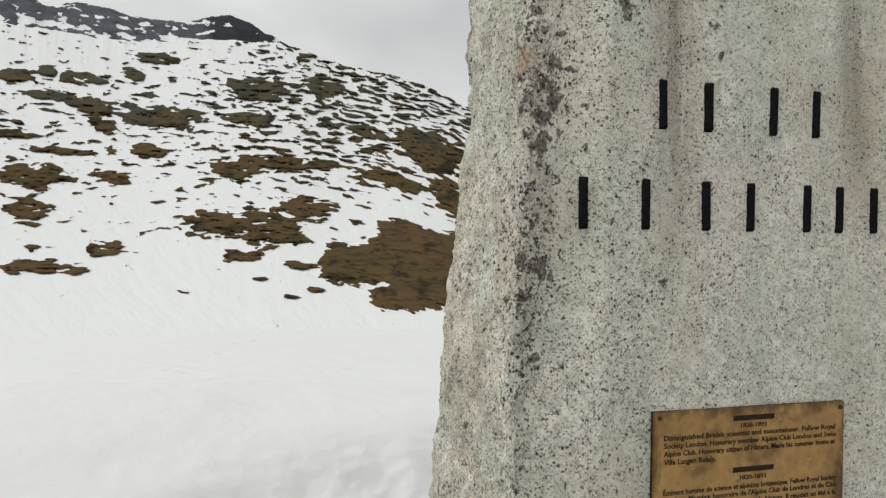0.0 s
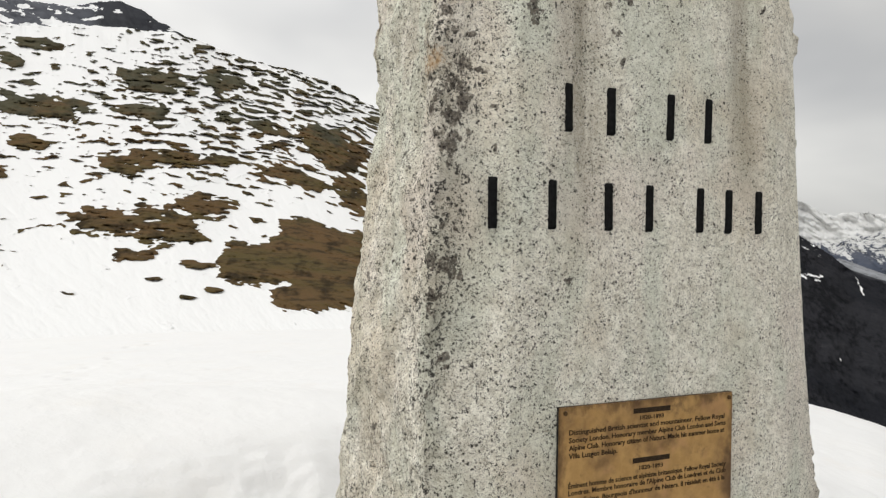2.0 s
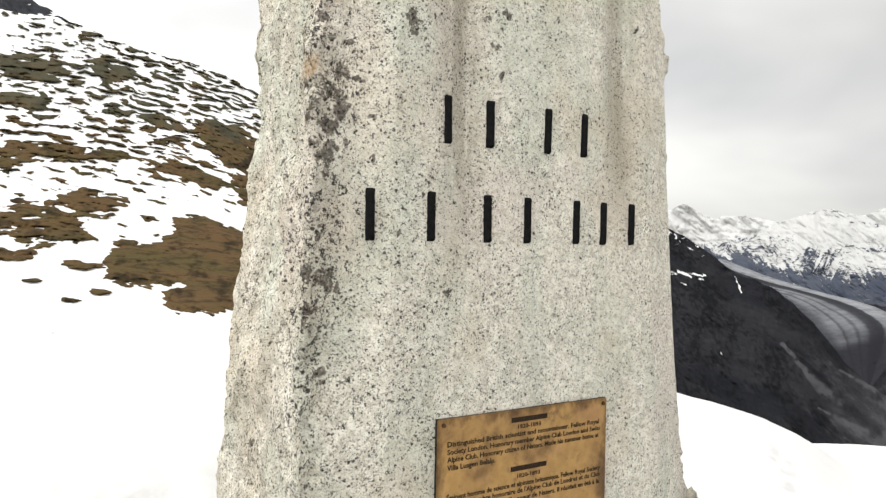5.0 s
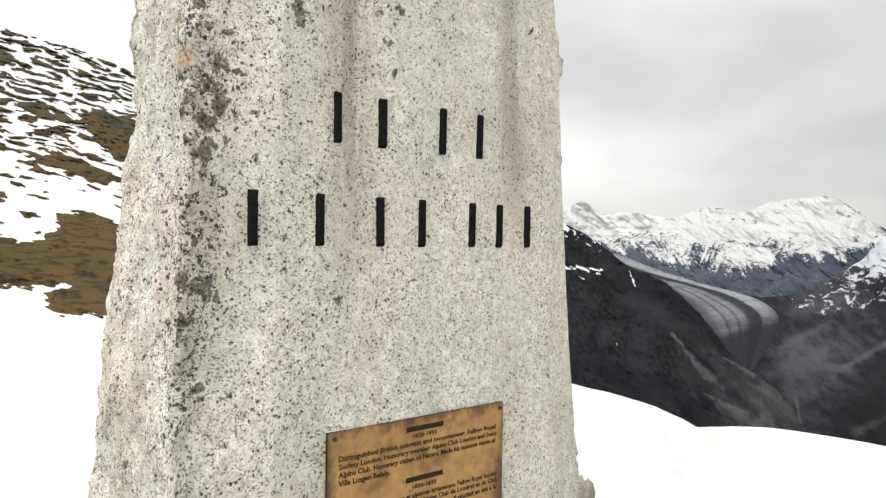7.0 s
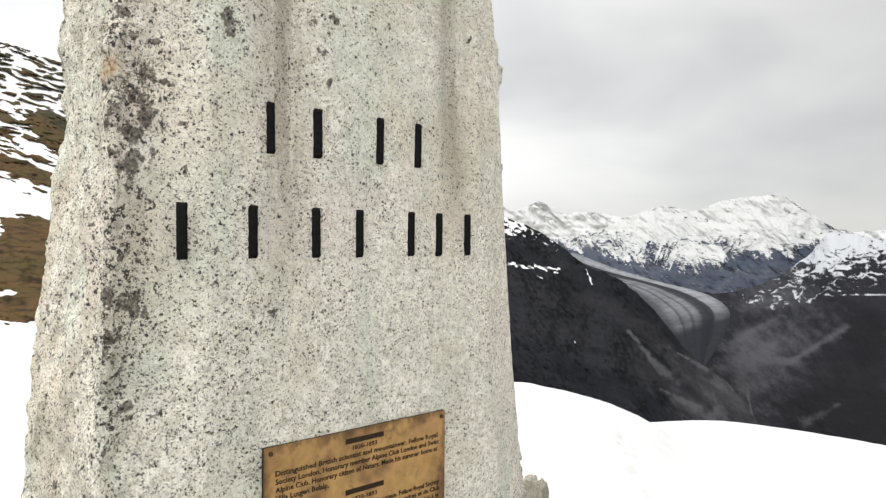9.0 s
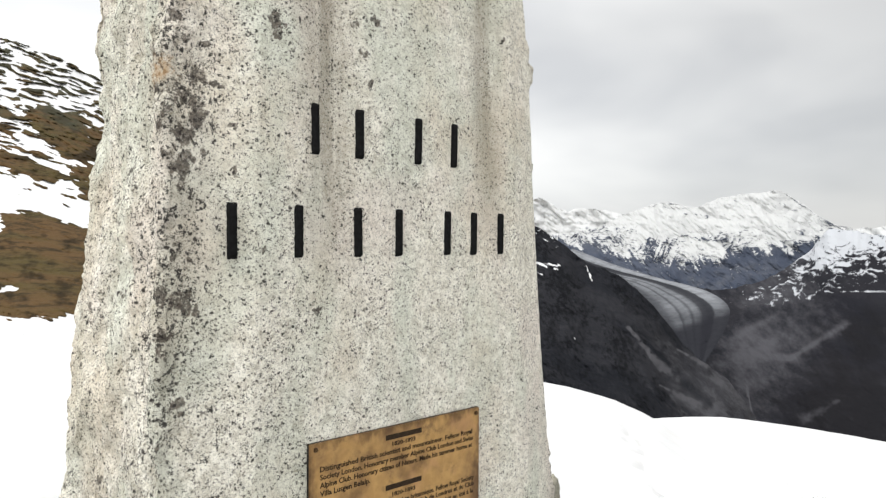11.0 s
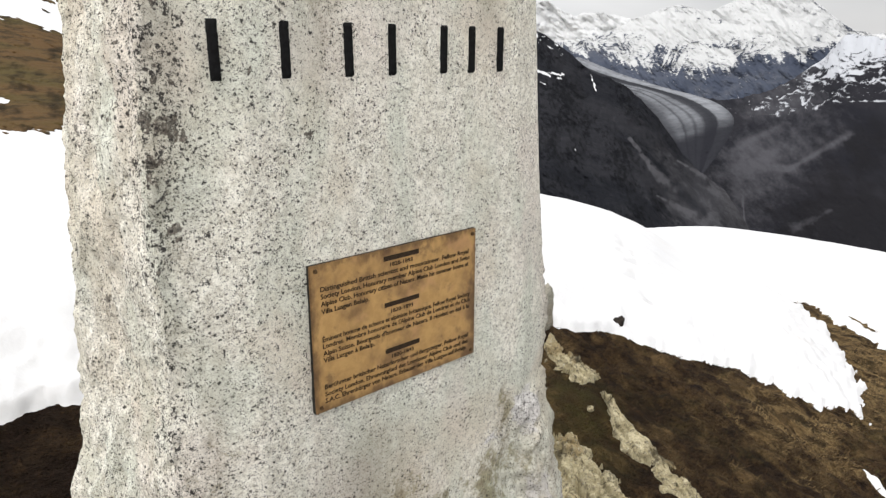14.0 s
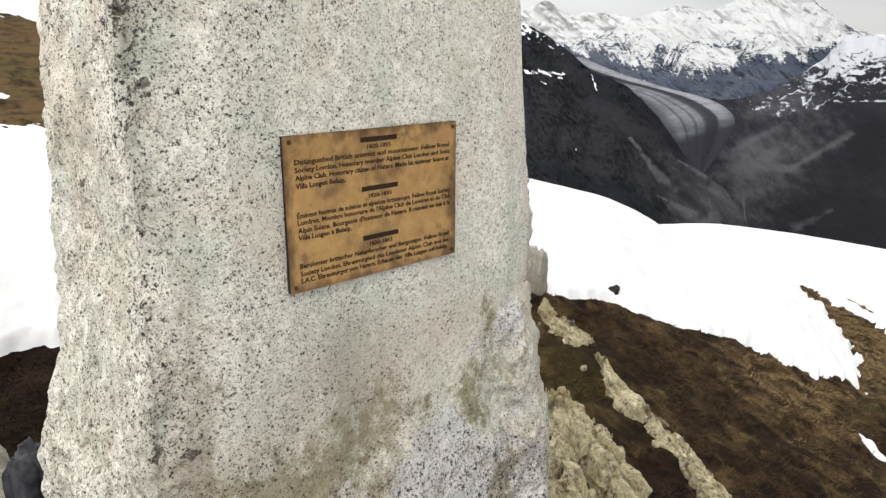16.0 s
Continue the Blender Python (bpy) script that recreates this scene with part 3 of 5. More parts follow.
snow_field = part("snow_field", grid_mesh("snow_field", sx, sy, sz, keep=kf, closed=True), SNOW)
tagged(snow_field, "thick wet white snow with a melting ragged edge on turf", "snow", kind="structure")


def settle(a, e):
    """Fine trim of the plan's bearings and height angles, the same for all the far land."""
    near_hill = smooth(40, 25, a)
    lift = near_hill * (0.325 - 0.0118 * e) + (1 - near_hill) * np.interp(a, [45, 54, 58, 60.6, 65, 75], [0.16, 0.17, 0.10, -0.10, -0.18, -0.17])
    return a + 0.44 - 0.011 * a, e + lift


# ---- the mountains, as sheets that rise towards their skylines ----
def range_sheet(name, label, az, rows, sky, low, near, far, material, bare, relief=0.06, rugged=0.25, seed=0, category="mountain", pale=None, mound=0.004, wooded=None, teeth=0.3):
    """Country seen across a valley: sky gives pairs of bearing and height angle for its crest."""
    a, s = np.meshgrid(az, np.linspace(0, 1, rows), indexing="xy")
    top = soft_curve([p[0] for p in sky], [p[1] for p in sky], az)
    jag = rugged * (0.7 * fbm(az * 0.9, az * 0 + seed, 4, seed) + teeth * perlin(az * 9, az * 0, seed + 3))
    e = low + (top[None, :] - low) * s + jag[None, :] * s**14
    d = near * (far / near) ** s
    d = d * (1 + relief * (ridged(a * 0.45 + 0.3 * e, e * 0.35, 4, seed + 9) - 0.4))
    b = bare(a, e, s, top[None, :])
    d = d * (1 - mound * np.clip(b, -0.1, 0.5))
    p = pale(a, e) if pale else 0 * a
    w = wooded(a, e) if wooded else 0 * a
    sa, se = settle(a, e)
    r = np.radians(sa)
    x, y, z = OX + d * np.sin(r), OY + d * np.cos(r), EYE + d * np.tan(np.radians(se))
    # close the back: the crest falls away behind
    bx, by, bz = OX + d[-1:] * 1.15 * np.sin(r[-1:]), OY + d[-1:] * 1.15 * np.cos(r[-1:]), z[-1:] - 0.12 * d[-1:]
    x, y, z, b, p, w = np.r_[x, bx], np.r_[y, by], np.r_[z, bz], np.r_[b, b[-1:]], np.r_[p, p[-1:]], np.r_[w, w[-1:]]
    ob = part(name, grid_mesh(name, x, y, z, {"bare": b, "pale": p, "wooded": w}), material)
    return tagged(ob, label, category, kind="structure")


# the larger bare patches, low and high on the hillside: bearing, height angle and their half sizes
LOW_PATCHES = [(-16.0, 1.7, 1.5, 1.02), (-3.3, 0.8, 2.3, 0.93), (0.8, 0.6, 3.0, 1.49), (4.0, 2.3, 2.2, 0.93), (2.9, 0.0, 1.3, 0.65), (-0.9, -1.6, 1.6, 0.51),
               (3.5, -2.3, 1.3, 0.33), (6.5, -0.8, 1.0, 0.65), (-10.9, -1.2, 1.2, 0.65),
               (-15.4, -2.5, 2.1, 0.6), (-12.9, -2.9, 1.1, 0.25), (-15.6, -1.1, 0.6, 0.28), (-15.5, 4.1, 2.1, 0.84), (-10.3, 4.2, 1.4, 0.51), (-1.8, 5.2, 2.0, 0.7),
               (1.7, 6.0, 3.1, 0.46), (5.1, 5.9, 1.8, 0.42), (0.5, -3.4, 0.7, 0.22), (4.7, -4.5, 0.8, 0.24), (3.0, -5.1, 0.7, 0.22)]
HIGH_PATCHES = [(10.8, 4.8, 2.8, 0.65), (14.1, 7.1, 2.9, 1.58), (15.8, 3.6, 1.5, 1.58), (-7.8, 6.5, 1.5, 0.56), (-7.2, 9.0, 3.0, 0.84), (-11.7, 9.4, 1.6, 0.6),
                (0.1, 11.5, 2.2, 1.02), (-0.5, 9.1, 1.9, 0.6), (-16.5, 10.9, 1.2, 0.51), (-14.8, 11.4, 0.6, 0.37), (-12.5, 11.2, 1.3, 0.42), (-9.2, 11.8, 0.7, 0.51),
                (-7.3, 13.3, 1.6, 0.42), (-14.3, 9.8, 1.8, 0.33), (-11.1, 8.2, 0.8, 0.6), (-16.9, 7.0, 1.2, 0.37), (5.2, 12.2, 1.7, 0.74), (-13.7, 5.9, 2.1, 0.28), (8.9, 8.6, 1.4, 0.42)]


# the broad bare shoulder low on the hillside: bearing and height angle
SHOULDER = [(9.9, 1.27), (11.1, 1.5), (12.65, 1.4), (13.7, 0.8), (18, 0.0), (22, -5), (13.2, -6.2), (10.0, -6.0), (9.4, -5.3), (9.1, -4.6), (10.6, -3.95),
            (10.4, -3.7), (8.3, -4.05), (6.3, -3.9), (5.0, -3.3), (5.3, -1.4), (6.3, -0.6), (8.7, -0.7), (9.8, 0.1)]


def hill_tilt(a):
    return 0.013 * np.clip(a - 1, 0, 20) ** 2


def hill_bare(a, e, s, top):
    k = 1 + 0.05 * np.clip(e, -5, 15)
    tilt = e + hill_tilt(a) + 0.35 * fbm(a * 0.15, e * 0.2, 2, 43)
    aw, ew = a + 0.7 * fbm(a * 0.5, e * 0.9, 3, 44), tilt + 0.30 * fbm(a * 0.6 + 3, e * 1.1, 3, 45)
    n = fbm(aw * 0.54 * k, ew * 1.85 * k, 3, 41, 0.50) + 0.04 * fbm(a * 3.2, tilt * 7.0, 2, 47)
    want = -0.43 + 0.42 * smooth(0.5, 7.0, e) * (0.45 + 0.55 * smooth(-9, 8, a)) - 0.03 * smooth(1, 4, e) - 0.26 * smooth(0.5, -4.5, e)
    want = want - 0.20 * smooth(4.0, 0, top - e) * smooth(6, -4, a) - 0.03 * smooth(0, 6, a) * smooth(0, 4, e)
    score = n + want
    lump = fbm(a * 0.68, tilt * 2.6, 3, 52, 0.52)
    for pa, pe, ra, re in LOW_PATCHES + HIGH_PATCHES:
        q = ((aw - pa) / ra) ** 2 + ((0.5 * (ew + tilt) - pe - float(hill_tilt(pa))) / re) ** 2
        score = np.maximum(score, np.clip(0.50 * (1 - q), -1.0, 0.30) + 0.66 * lump)
    fringe = 0.40 * fbm(a * 0.9, tilt * 3.4, 3, 54, 0.5)
    return np.maximum(score, np.clip(0.8 * inside_of(SHOULDER, a, e), -1.0, 0.5) + fringe)


def hill_grey(a, e):
    return 0.75 * smooth(5.0, 10.0, e) + 0.5 * fbm(a * 0.4, e * 0.7, 3, 53)


def hill_dark(a, e):
    return 0.20 + 1.3 * fbm(a * 0.55, e * 1.0, 3, 49) + 0.5 * fbm(a * 2.2, e * 4.5, 3, 50) + 0.25 * smooth(1, 9, e)


hill_sky = [(-45, 14.0), (-17.5, 14.35), (-8, 14.25), (-4, 15.0), (-1.5, 15.1), (2.1, 15.2), (4.7, 14.5), (6.7, 13.85), (8.8, 13.45), (11.2, 13.2),
            (14.0, 12.3), (16.0, 11.3), (17.3, 10.7), (30, 5), (46, 0)]
range_sheet("hillside", "steep snowy alpine hillside with many bare brown turf patches", np.r_[np.arange(-45, -19, 0.8), np.arange(-19, 19.5, 0.055), np.arange(20, 46, 0.8)],
            430, hill_sky, -9.5, 20, 420, HILL, hill_bare, 0.012, 0.30, 5, "hillside", mound=0.05, pale=hill_grey, wooded=hill_dark, teeth=0.0)

# left rock keeps its haze-paled colour; wooded here only darkens the right rock
range_sheet("rocky_peak", "dark rocky peak streaked with snow in thin cloud", np.arange(-45, 8, 0.09), 70,
            [(-45, 16.0), (-17.5, 16.6), (-15.6, 16.5), (-14.7, 15.6), (-13.8, 16.3), (-11.9, 16.5), (-8.5, 16.0), (-5.3, 16.05), (-2.3, 17.0), (-0.6, 16.5), (2.2, 15.2), (8, 12)],
            12.5, 520, 700, CRAG, lambda a, e, s, top: 0.0 + 0.9 * fbm(a * 0.9, e * 2.2, 6, 77, 0.6) + 0.25 * smooth(14.6, 15.3, e) + 0.5 * smooth(-6, -2, a) * smooth(1.6, 0.2, np.abs(a - e + 17.2)), 0.03, 0.22, 70,
            wooded=lambda a, e: 1.1 * smooth(-5.0, -2.6, a))


def line_mark(a, e, a0, e0, a1, e1, width):
    """How near a place lies to a short line on the slope, 1 on it."""
    da, de = a1 - a0, e1 - e0
    t = np.clip(((a - a0) * da + (e - e0) * de) / (da * da + de * de), 0, 1)
    return np.exp(-((np.hypot(a - a0 - t * da, e - e0 - t * de) / (width * (0.4 + 0.8 * t))) ** 2))


def slope_bare(a, e, s, top):
    gap = top - e
    n = fbm(a * 1.7 + e * 0.9, e * 3.6 + a * 0.5, 7, 88, 0.70)
    crest = smooth(50.6, 47.6, a) * smooth(-0.5, 1.0, e)
    rim = 0.45 * smooth(1.7, 0.2, gap) * smooth(55.5, 50.5, a)
    band = line_mark(a, e + 0.3 * fbm(a * 0.9, e * 0, 3, 86), 44.0, -1.55, 52.0, -2.3, 0.26)
    gully = 0.62 * line_mark(a + 0.12 * fbm(e * 2, a * 0, 3, 87), e, 54.25, -2.2, 54.75, -3.4, 0.10) + 0.45 * line_mark(a, e, 53.35, -8.0, 53.45, -8.2, 0.09) + 0.5 * line_mark(a, e, 50.2, -2.8, 50.9, -3.1, 0.1)
    return 0.45 - 0.48 * crest - 0.40 * rim - 0.50 * band - gully - n * (0.25 + 0.75 * np.clip(crest + rim + 0.5 * band, 0, 1))


def slope_pale(a, e):
    worn = 1.25 * line_mark(a + 0.12 * fbm(e * 1.5, 0 * e, 3, 89), e, 57.6, -7.0, 60.5, -10.1, 0.26) + 0.7 * line_mark(a, e, 61.4, -8.35, 63.6, -9.45, 0.14)
    worn = worn + 0.7 * line_mark(a, e, 60.1, -11.2, 63.1, -12.4, 0.20) + 0.4 * line_mark(a, e, 60.4, -9.7, 61.4, -10.6, 0.3)
    # last term: valley haze painted as a paler lower slope
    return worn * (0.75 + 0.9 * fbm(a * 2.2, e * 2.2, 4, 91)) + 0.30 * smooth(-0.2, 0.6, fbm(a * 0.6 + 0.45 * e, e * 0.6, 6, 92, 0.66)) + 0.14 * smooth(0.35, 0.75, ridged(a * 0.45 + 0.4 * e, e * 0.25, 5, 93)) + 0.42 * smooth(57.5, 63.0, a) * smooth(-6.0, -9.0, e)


def slope_wooded(a, e):
    return 0.45 + 0.75 * fbm(a * 0.45 + 0.25 * e, e * 0.45, 5, 94, 0.6) + 0.80 * fbm(a * 3.4 + 1.5 * e, e * 2.4, 5, 95, 0.65) - 0.5 * smooth(1.6, 0.2, np.abs(a - 59.5 - 0.9 * (-8.5 - e))) - 0.3 * smooth(58, 63, a)


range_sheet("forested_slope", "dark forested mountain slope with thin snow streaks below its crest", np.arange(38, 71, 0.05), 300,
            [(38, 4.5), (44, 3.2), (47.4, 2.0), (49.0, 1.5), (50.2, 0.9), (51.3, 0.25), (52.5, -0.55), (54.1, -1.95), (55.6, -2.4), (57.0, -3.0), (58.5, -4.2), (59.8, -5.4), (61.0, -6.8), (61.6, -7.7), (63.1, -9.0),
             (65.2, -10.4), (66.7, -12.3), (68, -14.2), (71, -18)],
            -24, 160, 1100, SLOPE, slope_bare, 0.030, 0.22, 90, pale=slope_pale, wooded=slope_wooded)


def side_bare(a, e, s, top):
    aw, ew = a + 0.8 * fbm(a * 0.6, e * 0.8, 3, 98), e + 0.4 * fbm(a * 0.7 + 5, e * 0.9, 3, 99)
    n = fbm(aw * 1.6 + 0.8 * ew, ew * 3.2, 7, 97, 0.70) + 0.4 * fbm(aw * 0.5, ew, 3, 96)
    line = np.interp(a, [52, 62, 65, 68, 70, 72, 75, 100], [-3.2, -3.9, -4.1, -4.3, -4.1, -3.4, -2.5, -2])
    up = e - line
    snowy = smooth(0.5, 3.8, up) + 0.22 * smooth(-0.6, 0.5, up)
    tarn = 0.5 * line_mark(a, e, 72.5, -3.45, 76, -3.3, 0.10)
    ledge = 0.45 * smooth(1.1, 0.1, top - e) * smooth(72.5, 70, a)
    return 0.42 + ledge - 0.90 * snowy - (0.95 * n - 0.12) * smooth(-1.2, 0.2, up) - tarn


def side_pale(a, e):
    # broad: soft haze over the valley side, put into its colour
    broad = 0.50 * np.exp(-(((a - 68.2 - 0.5 * (e + 7.5)) / 3.6) ** 4 + ((e + 7.4) / 3.4) ** 2)) + 0.42 * smooth(-5.6, -3.8, e) * smooth(72.5, 69.0, a)
    fan = 0.55 * np.exp(-(((a - 69.0) / 0.7) ** 2 + ((e + 8.42) / 0.20) ** 2)) + 0.22 * np.exp(-(((a - 68.0) / 0.9) ** 2 + ((e + 7.9) / 0.7) ** 2))
    fan = fan + 0.42 * line_mark(a, e, 69.3, -8.5, 73.0, -5.7, 0.24) + 0.16 * line_mark(a, e, 68.6, -5.2, 65.2, -7.4, 0.30)
    river = 0.7 * line_mark(a, e, 66.45, -10.4, 66.55, -11.4, 0.07) + 0.7 * line_mark(a, e, 66.6, -11.4, 66.95, -13.4, 0.07)
    scree = 0.36 * line_mark(a, e, 72.6, -11.1, 70.4, -12.7, 0.35)
    grain = 0.22 * fbm(a * 1.1 + e * 1.0, e * 1.0 - a * 0.3, 6, 103, 0.62) + 0.07 * fbm(a * 6 + e * 3, e * 5, 4, 105, 0.6)
    # more haze in the colour, low on the left
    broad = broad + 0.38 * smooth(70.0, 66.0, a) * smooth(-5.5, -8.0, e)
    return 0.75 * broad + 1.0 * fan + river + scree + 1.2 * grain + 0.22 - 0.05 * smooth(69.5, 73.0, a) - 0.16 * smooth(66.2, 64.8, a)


def side_wooded(a, e):
    n = fbm(a * 0.8 + 0.5 * e, e * 0.9, 3, 107, 0.5) + 0.12 * fbm(a * 4, e * 5, 4, 108, 0.6)
    right = smooth(69.0, 73.5, a - 0.25 * (e + 8)) * smooth(-3.6, -5.0, e) + 0.5 * smooth(-9.0, -11.5, e) * smooth(66.5, 68.0, a)
    return right * 0.75 + 0.5 * n


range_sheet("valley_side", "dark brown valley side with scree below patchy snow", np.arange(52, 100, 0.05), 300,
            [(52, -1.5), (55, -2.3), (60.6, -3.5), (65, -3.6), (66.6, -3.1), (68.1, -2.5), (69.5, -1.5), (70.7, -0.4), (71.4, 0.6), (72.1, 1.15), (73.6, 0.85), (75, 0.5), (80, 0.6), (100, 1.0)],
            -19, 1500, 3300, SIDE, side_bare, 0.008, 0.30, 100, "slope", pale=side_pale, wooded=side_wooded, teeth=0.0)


def massif_bare(a, e, s, top):
    gap = top - e
    aw, ew = a + 0.9 * fbm(a * 0.5, e * 0.7, 3, 118), e + 0.45 * fbm(a * 0.6 + 7, e * 0.8, 3, 119)
    n = fbm(aw * 3.2 + 0.9 * ew, ew * 7.0 + 0.6 * aw, 6, 111, 0.68) + 0.60 * fbm(aw * 0.45, ew * 0.9, 3, 112)
    rib = ridged(a * 2.6 + 1.3 * e, e * 0.7, 5, 113) - 0.55
    edge = np.interp(a, [52, 55, 57.5, 60, 61.6, 63, 65.3, 67.5, 70.4, 71, 100], [-0.2, -0.4, -1.3, -1.9, -2.0, -1.3, -0.6, -0.35, 0.1, 0.4, 0.4])
    under = edge - e + 0.9 * fbm(a * 1.2 + 0.6 * e, e * 0.5, 5, 117, 0.6) + 0.35 * rib
    low = smooth(-0.25, 0.75, under)
    broken = 0.28 * smooth(2.4, 0.3, e - edge) + 0.20 * smooth(61, 57, a) * smooth(1.0, 0.2, np.abs(e - 0.4))
    rim = 0.5 * line_mark(a, e, 69.4, 3.3, 70.2, 2.6, 0.12) + 0.45 * line_mark(a, e, 70.8, 2.1, 72.0, 1.35, 0.1)
    bands = 0.50 * line_mark(a, e + 0.25 * fbm(a * 0.9, 0 * a, 3, 121), 61.8, 2.2, 63.6, 2.0, 0.16) + 0.45 * line_mark(a, e + 0.3 * fbm(a * 0.8, 0 * a, 3, 122), 61.6, 0.35, 65.0, 0.2, 0.16)
    ribs = 0.55 * smooth(58.2, 59.4, a) * smooth(62.6, 61.0, a) * smooth(0.9, -0.2, e) * smooth(0.1, 0.5, ridged(a * 3.4 - 1.5 * e, e * 0.5, 3, 123))
    return -0.54 + 0.66 * n + 0.22 * rib + broken + 0.85 * low + rim + bands + ribs


# haze over these two is in their material colours only
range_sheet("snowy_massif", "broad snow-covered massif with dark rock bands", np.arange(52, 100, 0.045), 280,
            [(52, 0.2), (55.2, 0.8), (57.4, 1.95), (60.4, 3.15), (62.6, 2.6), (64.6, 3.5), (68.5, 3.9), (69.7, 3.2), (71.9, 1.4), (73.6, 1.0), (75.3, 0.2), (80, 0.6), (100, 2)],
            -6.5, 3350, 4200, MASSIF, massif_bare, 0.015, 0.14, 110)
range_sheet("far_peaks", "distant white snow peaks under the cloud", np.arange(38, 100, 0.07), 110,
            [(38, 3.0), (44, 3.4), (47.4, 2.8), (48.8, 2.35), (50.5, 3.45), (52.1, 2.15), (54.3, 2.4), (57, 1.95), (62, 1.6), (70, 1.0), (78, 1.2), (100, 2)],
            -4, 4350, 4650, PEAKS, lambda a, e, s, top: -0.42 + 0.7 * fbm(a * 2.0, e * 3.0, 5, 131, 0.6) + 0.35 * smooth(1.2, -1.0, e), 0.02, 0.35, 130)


def glacier_mesh():
    """A tongue of ice between two curved margins, given as bearing, height angle and distance."""
    u = np.linspace(0, 1, 170)
    ku = np.linspace(0, 1, 8)

    def rounded(c):
        line = np.interp(np.linspace(0, 1, 600), ku, c)
        wide = np.r_[2 * line[0] - line[70:0:-1], line, 2 * line[-1] - line[-2:-72:-1]]
        return np.interp(u, np.linspace(0, 1, 600), np.convolve(wide, np.hanning(141) / np.hanning(141).sum(), "valid"))

    outer = [rounded([53.2, 57.5, 61.6, 63.9, 65.3, 65.1, 64.2, 63.3]), rounded([-0.9, -2.5, -3.2, -3.8, -4.8, -6.2, -7.9, -9.4])]
    inner = [rounded([50.0, 54.0, 57.2, 58.9, 59.9, 60.6, 61.5, 62.7]), rounded([-2.6, -3.1, -3.6, -4.7, -5.8, -7.0, -8.3, -9.7])]
    v = np.linspace(0, 1, 70)[:, None]
    a, e = inner[0] * (1 - v) + outer[0] * v, inner[1] * (1 - v) + outer[1] * v
    d = (3150 * (1 - u) + 1500 * u)[None, :] * (1 + 0.012 * np.sin(np.pi * v) * -1 + 0.006 * fbm(a * 3, e * 6, 4, 141))
    sa, e = settle(a, e)
    r = np.radians(sa)
    along = np.broadcast_to(u, a.shape)
    across = np.broadcast_to(v, a.shape)
    return grid_mesh("glacier", OX + d * np.sin(r), OY + d * np.cos(r), EYE + d * np.tan(np.radians(e)), {"along": along, "across": across})


tagged(part("glacier", glacier_mesh(), ICE), "grey glacier tongue with dark curved moraine stripes", "glacier", kind="structure")

# ---- the granite monument ----
EDGE_Z = [-0.4, 0.20, 0.29, 0.41, 0.51, 0.59, 0.69, 0.78, 0.85, 0.91, 1.0, 1.10, 1.22, 1.34, 1.46, 1.57, 1.69, 1.80, 1.92, 2.03, 2.4, 2.7]
RIGHT_X = [0.84, 0.770, 0.765, 0.756, 0.750, 0.712, 0.700, 0.675, 0.648, 0.655, 0.656, 0.647, 0.634, 0.619, 0.608, 0.598, 0.587, 0.581, 0.570, 0.558, 0.50, 0.43]
LEFT_Z = [-0.4, 0.436, 0.52, 0.603, 0.70, 0.78, 0.856, 0.95, 1.07, 1.19, 1.32, 1.44, 1.574, 1.69, 1.77, 1.825, 1.885, 1.945, 2.09, 2.4, 2.7]
LEFT_X = [-0.33, -0.319, -0.313, -0.308, -0.277, -0.249, -0.2345, -0.226, -0.214, -0.205, -0.199, -0.189, -0.176, -0.158, -0.147, -0.146, -0.151, -0.168, -0.150, -0.11, -0.05]


